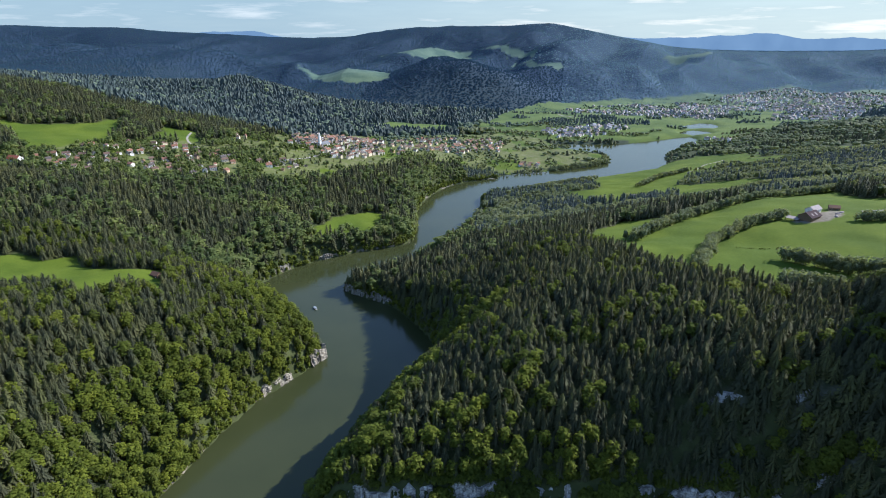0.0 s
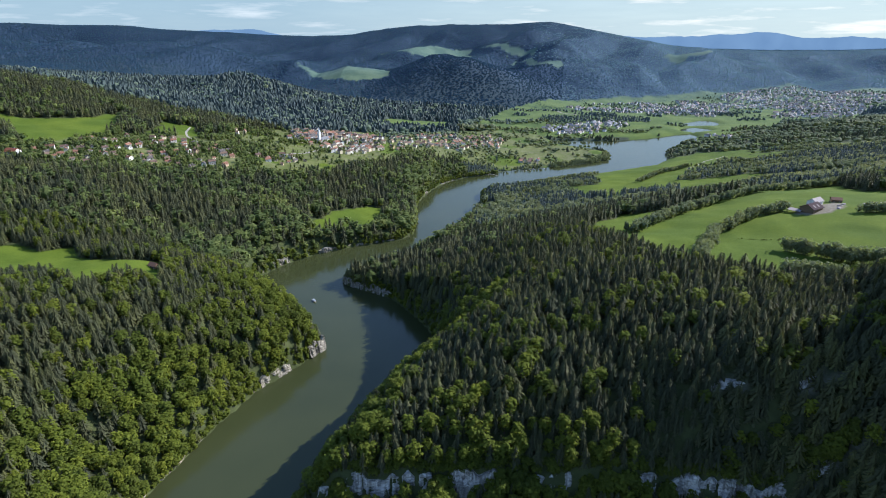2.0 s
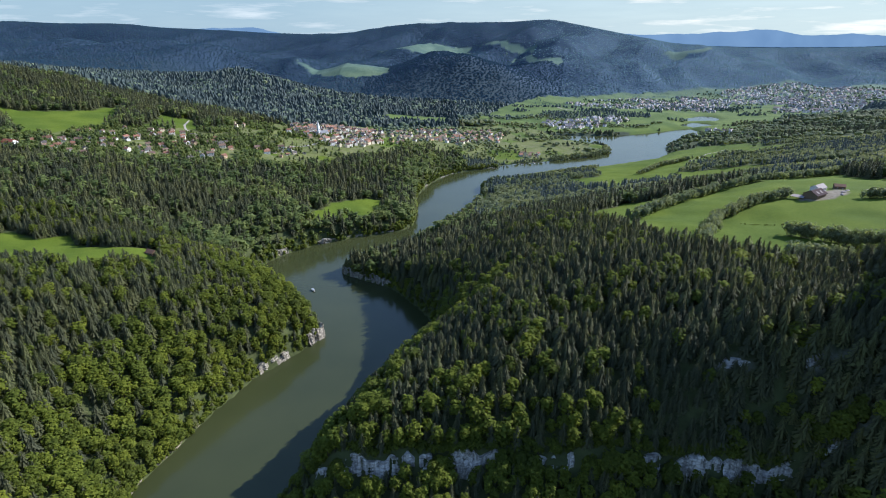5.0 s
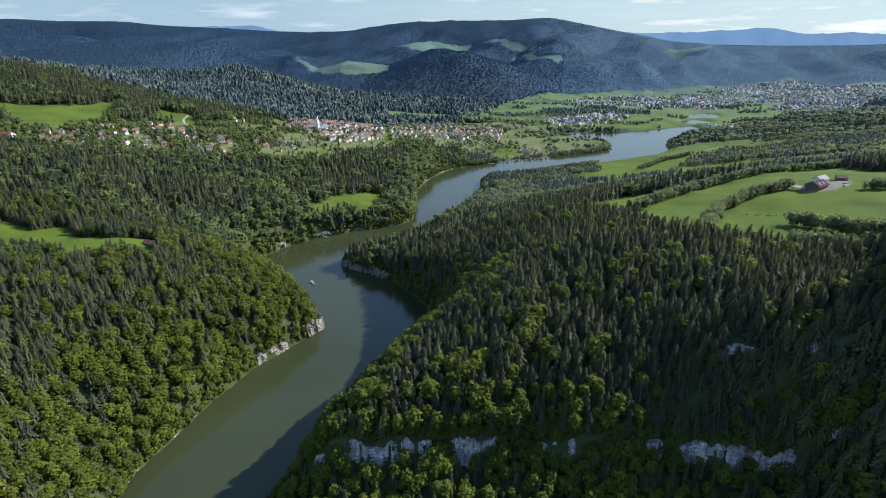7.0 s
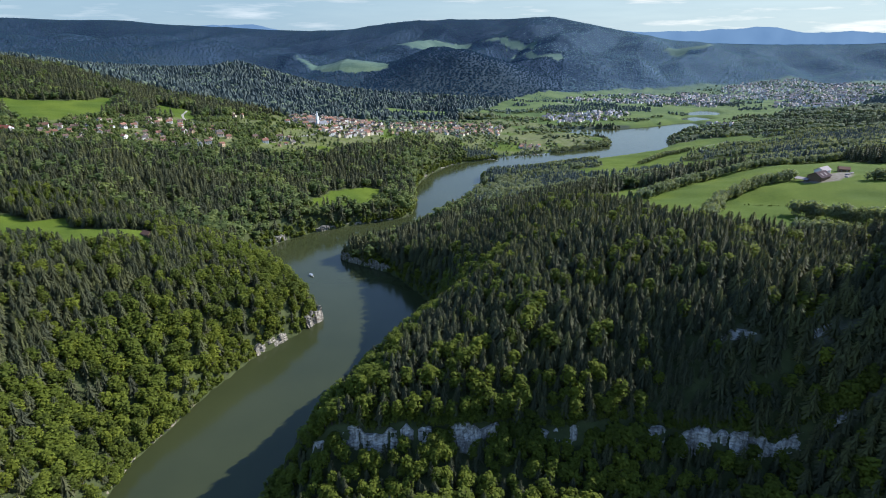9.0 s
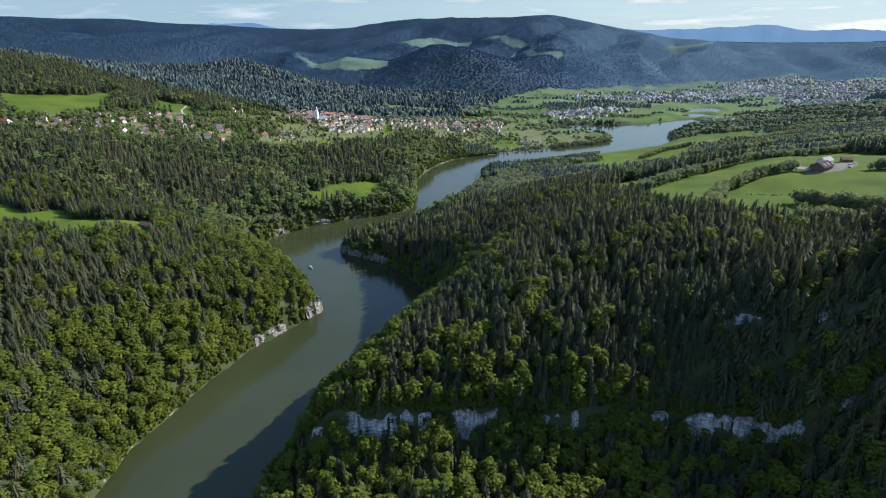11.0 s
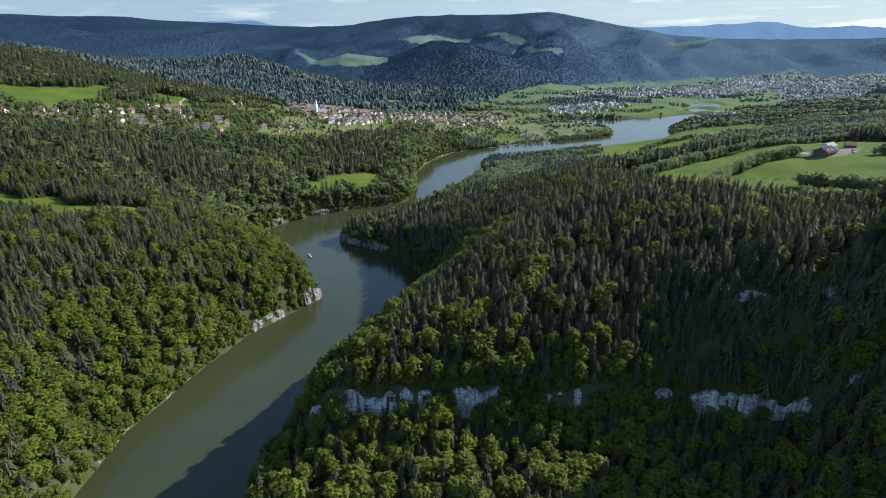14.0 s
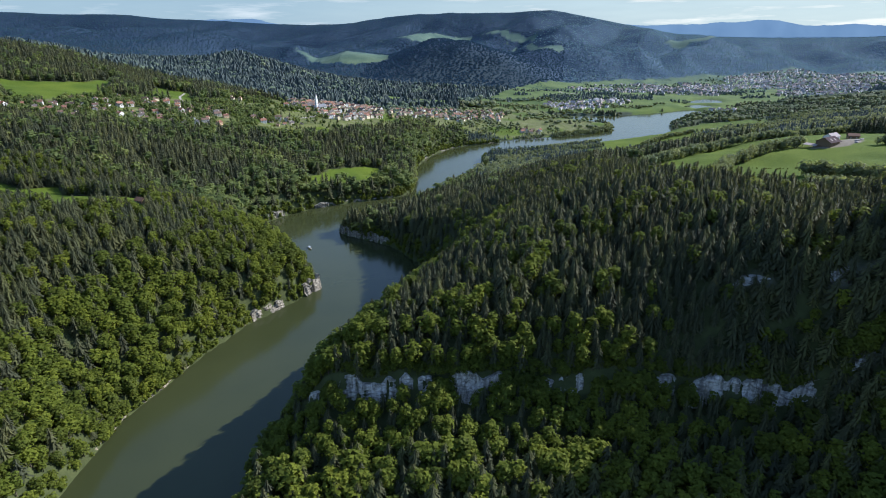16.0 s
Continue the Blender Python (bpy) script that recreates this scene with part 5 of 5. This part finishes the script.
stand(house("chalet", 12, 9, 3.6, 3.0, TIMBER, BROWN_TILES, "brown timber hut with a broad roof at the meadow's edge", 1, False, False, "single houses"), -369, 659, -25)
stand(house("farmhouse", 30, 15, 5.5, 4.4, WHITE, PALE_ROOF, "white farmhouse with a long grey-brown roof among trees", 1, True, True, "single houses"), 430, 1190, 15)
stand(house("chalet", 14, 10, 4.5, 3.0, PLASTER, RED_TILES, "house with a red roof beside a white shed", 1, True, False, "single houses"), -744, 1368, 10)


def farm():
    """The farm on the plateau: a broad dark barn, a paler wing, a lean-to and a shed, each a thing of its own."""
    barn = tagged(new("barn"), "broad farm barn with a dark purple-brown roof", "barn")
    part("wall", gabled_walls(24, 18, 5.5, 5.2), TIMBER, barn)
    part("roof", gabled_roof(24, 18, 5.5, 5.2, 1.2, 0.35), BARN_ROOF, barn)
    for x in (-8, 0, 8):
        bm = bmesh.new()
        box(bm, x - 2, x + 2, -9.12, -8.96, -0.2, 4.2)
        bmesh.ops.bevel(bm, geom=bm.edges[:], offset=0.04, segments=1, affect="EDGES")
        part("barn_door", bm, TIMBER, barn)
    for x in (-4.5, 4.5):
        bm = bmesh.new()
        slab(bm, [(x - 1.2, -7.4, 5.5 + 5.2 * (1 - 7.4 / 9) + 0.42), (x + 1.2, -7.4, 5.5 + 5.2 * (1 - 7.4 / 9) + 0.42), (x + 1.2, -3.4, 5.5 + 5.2 * (1 - 3.4 / 9) + 0.42), (x - 1.2, -3.4, 5.5 + 5.2 * (1 - 3.4 / 9) + 0.42)], 0.08)
        part("skylight", bm, PALE_ROOF, barn)
    stand(barn, 502, 730, 32)
    wing = tagged(new("barn"), "pale rendered farm wing with a grey fibre-cement roof", "barn")
    part("wall", gabled_walls(20, 12, 6.5, 3.8), PLASTER, wing)
    part("roof", gabled_roof(20, 12, 6.5, 3.8, 0.9, 0.3), PALE_ROOF, wing)
    for k in range(4):
        ob = new("window", WIDE_WINDOW)
        ob.parent = wing
        ob.matrix_basis = pose(-7 + k * 4.6, -6, 3.2)
    stand(wing, 520, 752, 32)
    lean = tagged(new("lean_to"), "low open lean-to with a grey sheet roof", "shed")
    bm = bmesh.new()
    slab(bm, [(-8, -5, 3.2), (8, -5, 3.2), (8, 5, 4.4), (-8, 5, 4.4)], 0.2)
    part("roof", bm, PALE_ROOF, lean)
    for x in (-7.6, 0, 7.6):
        for y, h in ((-4.6, 3.1), (4.6, 4.2)):
            bm = bmesh.new()
            box(bm, x - 0.15, x + 0.15, y - 0.15, y + 0.15, -1.0, h)
            part("post", bm, TIMBER, lean)
    stand(lean, 482, 733, -50)
    stand(house("shed", 13, 9, 4, 2.6, TIMBER, BROWN_TILES, "brown timber shed with a dark roof by the yard", 1, False, False, "farm sheds"), 556, 762, -20)
    for k, (x, y) in enumerate(((546, 738), (556, 745), (538, 728))):
        bale = tagged(new("feed_pile"), "grey covered feed pile on the farmyard", "feed pile", "feed piles")
        bm = bmesh.new()
        bmesh.ops.create_uvsphere(bm, u_segments=12, v_segments=7, radius=1)
        for v in bm.verts:
            v.co = (v.co.x * 4.2, v.co.y * 2.2, max(-0.2, v.co.z) * 1.5 + 0.15 * math.sin(v.co.x * 9 + k))
        part("cover", bm, PALE_ROOF, bale)
        stand(bale, x, y, 30 * k, 0.1)


farm()


def church():
    root = tagged(new("church"), "white village church with a slender pointed tower", "church")
    bm = bmesh.new()
    box(bm, -3.2, 3.2, -3.2, 3.2, -3, 29)
    box(bm, -3.5, 3.5, -3.5, 3.5, 28.4, 29.2)
    box(bm, -3.4, 3.4, -3.4, 3.4, 14.8, 15.2)
    part("tower", bm, WHITE, root)
    bm = bmesh.new()
    bmesh.ops.create_cone(bm, segments=8, radius1=3.3, radius2=0.3, depth=15, cap_ends=True, matrix=Matrix.Translation((0, 0, 36.7)))
    part("spire", bm, WHITE, root, "slender white spire")
    nave = gabled_walls(26, 13, 10, 6)
    bmesh.ops.translate(nave, vec=(16, 0, 0), verts=nave.verts[:])
    part("nave", nave, WHITE, root)
    roof = gabled_roof(26, 13, 10, 6)
    bmesh.ops.translate(roof, vec=(16, 0, 0), verts=roof.verts[:])
    part("roof", roof, SLATE, root)
    for k in range(4):
        bm = bmesh.new()
        box(bm, 7 + k * 5.6, 8.4 + k * 5.6, -6.62, -6.44, 3, 8)
        bmesh.ops.create_cone(bm, segments=12, radius1=0.7, radius2=0.7, depth=0.18, cap_ends=True, matrix=Matrix.Translation((7.7 + k * 5.6, -6.53, 8)) @ Matrix.Rotation(math.pi / 2, 4, "X"))
        part("window", bm, GLASS, root)
    for a in range(4):
        bm = bmesh.new()
        bmesh.ops.create_cone(bm, segments=16, radius1=1.3, radius2=1.3, depth=0.16, cap_ends=True, matrix=Matrix.Rotation(a * math.pi / 2, 4, "Z") @ Matrix.Translation((0, -3.26, 20.5)) @ Matrix.Rotation(math.pi / 2, 4, "X"))
        part("clock_face", bm, SLATE, root, "dark round clock face")
    stand(root, -336, 1530, 53)


church()


def chapel():
    root = tagged(new("lakeside_tower"), "small pale tower with a pointed roof by the harbour", "tower")
    bm = bmesh.new()
    box(bm, -2.6, 2.6, -2.6, 2.6, -2, 13)
    box(bm, -2.9, 2.9, -2.9, 2.9, 12.6, 13.1)
    part("wall", bm, PLASTER, root)
    bm = bmesh.new()
    bmesh.ops.create_cone(bm, segments=4, radius1=4.2, radius2=0.1, depth=6, cap_ends=True, matrix=Matrix.Translation((0, 0, 16.1)) @ Matrix.Rotation(math.pi / 4, 4, "Z"))
    part("roof", bm, BROWN_TILES, root)
    stand(root, 247, 1662, 10)


chapel()


# ---------------------------------------------------------------- boats and the landing stage
def hull_mesh(length, beam, deep, free):
    """An open hull with a pointed bow towards +y."""
    bm = bmesh.new()
    rings = []
    for k in range(9):
        q = k / 8
        y = -length / 2 + length * q
        half = beam / 2 * (0.86 if q < 0.1 else 1.0) * (1 - max(0, (q - 0.55) / 0.45) ** 2.2) + 0.02
        sheer = free * (1 + 0.35 * q * q)
        rings.append([bm.verts.new(p) for p in ((-half, y, sheer), (-half * 0.8, y, 0), (0, y, -deep * (1 - 0.6 * q)), (half * 0.8, y, 0), (half, y, sheer))])
    for a, b in zip(rings[:-1], rings[1:]):
        for k in range(4):
            bm.faces.new((a[k], a[k + 1], b[k + 1], b[k]))
    for a, b in zip(rings[:-1], rings[1:]):
        bm.faces.new((a[0], b[0], b[4], a[4]))
    bm.faces.new(rings[0])
    bm.faces.new(rings[-1][::-1])
    bmesh.ops.recalc_face_normals(bm, faces=bm.faces[:])
    return bm


def tour_boat():
    root = tagged(new("tour_boat"), "small white tour boat with a flat canopy on the lake", "boat")
    part("hull", hull_mesh(14.5, 3.8, 0.6, 1.0), WHITE, root)
    bm = bmesh.new()
    box(bm, -1.5, 1.5, -5.6, 2.8, 1.0, 1.75)
    part("cabin", bm, WHITE, root)
    for side in (-1, 1):
        for k in range(5):
            bm = bmesh.new()
            box(bm, side * 1.5 - 0.04, side * 1.5 + 0.04, -5.3 + k * 1.6, -3.95 + k * 1.6, 1.75, 2.55)
            part("window", bm, GLASS, root)
            bm = bmesh.new()
            box(bm, side * 1.5 - 0.05, side * 1.5 + 0.05, -5.5 + k * 1.6, -5.38 + k * 1.6, 1.75, 2.6)
            part("post", bm, WHITE, root)
    bm = bmesh.new()
    slab(bm, [(-1.75, -5.9, 2.8), (1.75, -5.9, 2.8), (1.75, 3.1, 2.8), (-1.75, 3.1, 2.8)], 0.16)
    bmesh.ops.bevel(bm, geom=bm.edges[:], offset=0.05, segments=1, affect="EDGES")
    part("canopy", bm, METAL, root)
    bm = bmesh.new()
    box(bm, -1.4, 1.4, 2.72, 2.80, 1.75, 2.6)
    part("windscreen", bm, GLASS, root)
    bm = bmesh.new()
    box(bm, -1.2, 1.2, 3.3, 5.4, 1.12, 1.3)
    part("foredeck", bm, TIMBER, root)
    root.matrix_basis = pose(-195, 763, 0.05, 0, 0, 215) @ Matrix.Scale(0.85, 4)


tour_boat()


def small_boat():
    root = tagged(new("small_boat"), "small moored boat with a dark cover", "boat", "moored boats")
    part("hull", hull_mesh(5.5, 1.9, 0.3, 0.55), WHITE, root)
    bm = bmesh.new()
    box(bm, -0.7, 0.7, -2.2, 1.2, 0.6, 0.95)
    part("cover", bm, SLATE, root)
    return root


first_boat = small_boat()
for k, (x, y, a) in enumerate(((230, 1585, 40), (240, 1590, 60), (252, 1597, 50), (264, 1600, 35), (276, 1604, 55), (288, 1609, 45), (205, 1578, 20), (150, 1532, 70), (300, 1612, 65))):
    m = pose(x, y, 0.05, 0, 0, a)
    if k == 0:
        first_boat.matrix_basis = m
    else:
        copy_thing(first_boat, m)


def jetty(x, y, turn, length):
    root = tagged(new("jetty"), "pale timber landing stage on posts", "jetty")
    n = int(length / 0.9)
    for k in range(n):
        bm = bmesh.new()
        box(bm, -1.6, 1.6, k * 0.9, k * 0.9 + 0.82, 0.9, 1.02)
        part("plank", bm, TRACK, root)
    for k in range(0, n, 4):
        for s in (-1.45, 1.45):
            bm = bmesh.new()
            bmesh.ops.create_cone(bm, segments=8, radius1=0.16, radius2=0.14, depth=4.2, cap_ends=True, matrix=Matrix.Translation((s, k * 0.9 + 0.4, -0.6)))
            part("post", bm, TIMBER, root)
    root.matrix_basis = pose(x, y, 0, 0, 0, turn)


jetty(124, 1550, -120, 26)
jetty(262, 1622, -165, 18)


# ---------------------------------------------------------------- the far town, too small to tell house from house
def far_houses(name, poly, gap, rng, gate, label):
    p = np.array(poly, float)
    x0, y0 = p.min(0)
    nx, ny = ((p.max(0) - (x0, y0)) / gap).astype(int) + 1
    gx, gy = np.meshgrid(np.arange(nx), np.arange(ny))
    x = x0 + (gx.ravel() + rng.uniform(0, 0.9, gx.size)) * gap
    y = y0 + (gy.ravel() + rng.uniform(0, 0.9, gx.size)) * gap
    ok = inside(x, y, poly) & (value_noise(x / 130, y / 130, 51) > gate) & (bank_distance(x, y) > 10)
    x, y = x[ok], y[ok]
    z = ground_level(x, y)
    wall_v = np.array([(-1, -1, -0.4), (1, -1, -0.4), (1, 1, -0.4), (-1, 1, -0.4), (-1, -1, 1), (1, -1, 1), (1, 1, 1), (-1, 1, 1), (-1, 0, 1.55), (1, 0, 1.55)])
    wall_f = np.array([(0, 1, 5), (0, 5, 4), (2, 3, 7), (2, 7, 6), (1, 2, 6), (1, 6, 5), (5, 6, 9), (3, 0, 4), (3, 4, 7), (4, 8, 7)])
    roof_v = np.array([(-1.1, 0, 1.62), (1.1, 0, 1.62), (1.1, -1.2, 0.97), (-1.1, -1.2, 0.97), (1.1, 1.2, 0.97), (-1.1, 1.2, 0.97)])
    roof_f = np.array([(0, 3, 2), (0, 2, 1), (0, 1, 4), (0, 4, 5), (3, 5, 4), (3, 4, 2)])
    a = rng.choice([0.8, 0.8 + math.pi / 2], len(x)) + rng.normal(0, 0.2, len(x))
    big = np.where(rng.random(len(x)) < 0.12, 1.7, 1.0)
    sx, sy, sz = rng.uniform(4, 6.5, len(x)) * big, rng.uniform(3.6, 5, len(x)) * big, rng.uniform(4.5, 7.5, len(x))
    vs, fs, ms, base = [], [], [], 0
    for tv, tf, mi in ((wall_v, wall_f, 0), (roof_v, roof_f, 1)):
        lx, ly = tv[None, :, 0] * sx[:, None], tv[None, :, 1] * sy[:, None]
        c, s = np.cos(a)[:, None], np.sin(a)[:, None]
        vs.append(np.stack([lx * c - ly * s + x[:, None], lx * s + ly * c + y[:, None], tv[None, :, 2] * sz[:, None] + z[:, None]], 2).reshape(-1, 3))
        fs.append((tf[None] + (base + np.arange(len(x)) * len(tv))[:, None, None]).reshape(-1, 3))
        ms.append(np.full(len(x) * len(tf), mi))
        base += len(x) * len(tv)
    me = raw_mesh(name, np.vstack(vs), np.vstack(fs), [FAR_PLASTER, FAR_TILES], np.concatenate(ms))
    return tagged(new(name, me), label, "houses", kind="stuff")


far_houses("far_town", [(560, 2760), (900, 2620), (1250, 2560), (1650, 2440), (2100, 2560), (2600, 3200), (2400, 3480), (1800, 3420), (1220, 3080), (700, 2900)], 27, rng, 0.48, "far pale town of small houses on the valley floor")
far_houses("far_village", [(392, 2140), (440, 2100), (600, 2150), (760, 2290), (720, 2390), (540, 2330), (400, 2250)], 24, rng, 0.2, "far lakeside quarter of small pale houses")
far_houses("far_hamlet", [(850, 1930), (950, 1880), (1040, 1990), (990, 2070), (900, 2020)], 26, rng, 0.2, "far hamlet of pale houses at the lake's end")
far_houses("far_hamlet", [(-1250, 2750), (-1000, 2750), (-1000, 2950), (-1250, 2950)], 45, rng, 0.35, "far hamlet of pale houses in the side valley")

# ---------------------------------------------------------------- garden and field shrubs
gx = np.concatenate([rng.uniform(-850, 220, 3200), rng.uniform(-850, -380, 2600)])
gy = np.concatenate([rng.uniform(1000, 2080, 3200), rng.uniform(1000, 1340, 2600)])
ok = inside(gx, gy, VILLAGE) & (value_noise(gx / 45, gy / 45, 33) > 0.36) & (bank_distance(gx, gy) > 4)
for hx, hy in HOUSES:
    ok &= (gx - hx) ** 2 + (gy - hy) ** 2 > 64
gx, gy = gx[ok], gy[ok]
plant("garden_trees", MID_BEECH, gx, gy, rng.uniform(3.5, 9.5, len(gx)), rng.uniform(1.0, 1.4, len(gx)), np.clip(rng.normal(0.4, 0.25, len(gx)), 0, 1), [ORCHARD, BARK], "small green garden trees and shrubs between the houses", "trees", rng)
tx, ty = rng.uniform(560, 2600, 3800), rng.uniform(2440, 3480, 3800)
ok = inside(tx, ty, [(560, 2760), (900, 2620), (1250, 2560), (1650, 2440), (2100, 2560), (2600, 3200), (2400, 3480), (1800, 3420), (1220, 3080), (700, 2900)]) & (value_noise(tx / 90, ty / 90, 57) > 0.42) & (bank_distance(tx, ty) > 6)
tx, ty = tx[ok], ty[ok]
plant("town_trees", DISTANT_BEECH, tx, ty, rng.uniform(5, 12, len(tx)), rng.uniform(1.1, 1.7, len(tx)), np.clip(rng.normal(0.4, 0.25, len(tx)), 0, 1), [HAZE_VALE_BEECH, BARK], "dark green trees and gardens between the town's houses", "trees", rng)
fx, fy = rng.uniform(366, 424, 26), None
fy = np.interp(fx, [366, 424], [652, 640]) + rng.normal(0, 0.6, 26)
plant("field_shrubs", MID_BEECH, fx, fy, rng.uniform(1.5, 3.0, 26), rng.uniform(1.0, 1.4, 26), np.full(26, 0.2), [BEECH, BARK], "low shrubs along a field boundary", "shrubs", rng)
fx, fy = rng.normal(345, 12, 40), rng.normal(532, 8, 40)
plant("field_shrubs", MID_BEECH, fx, fy, rng.uniform(1.2, 2.6, 40), rng.uniform(1.0, 1.4, 40), np.full(40, 0.2), [BEECH, BARK], "low scattered shrubs in the meadow", "shrubs", rng)
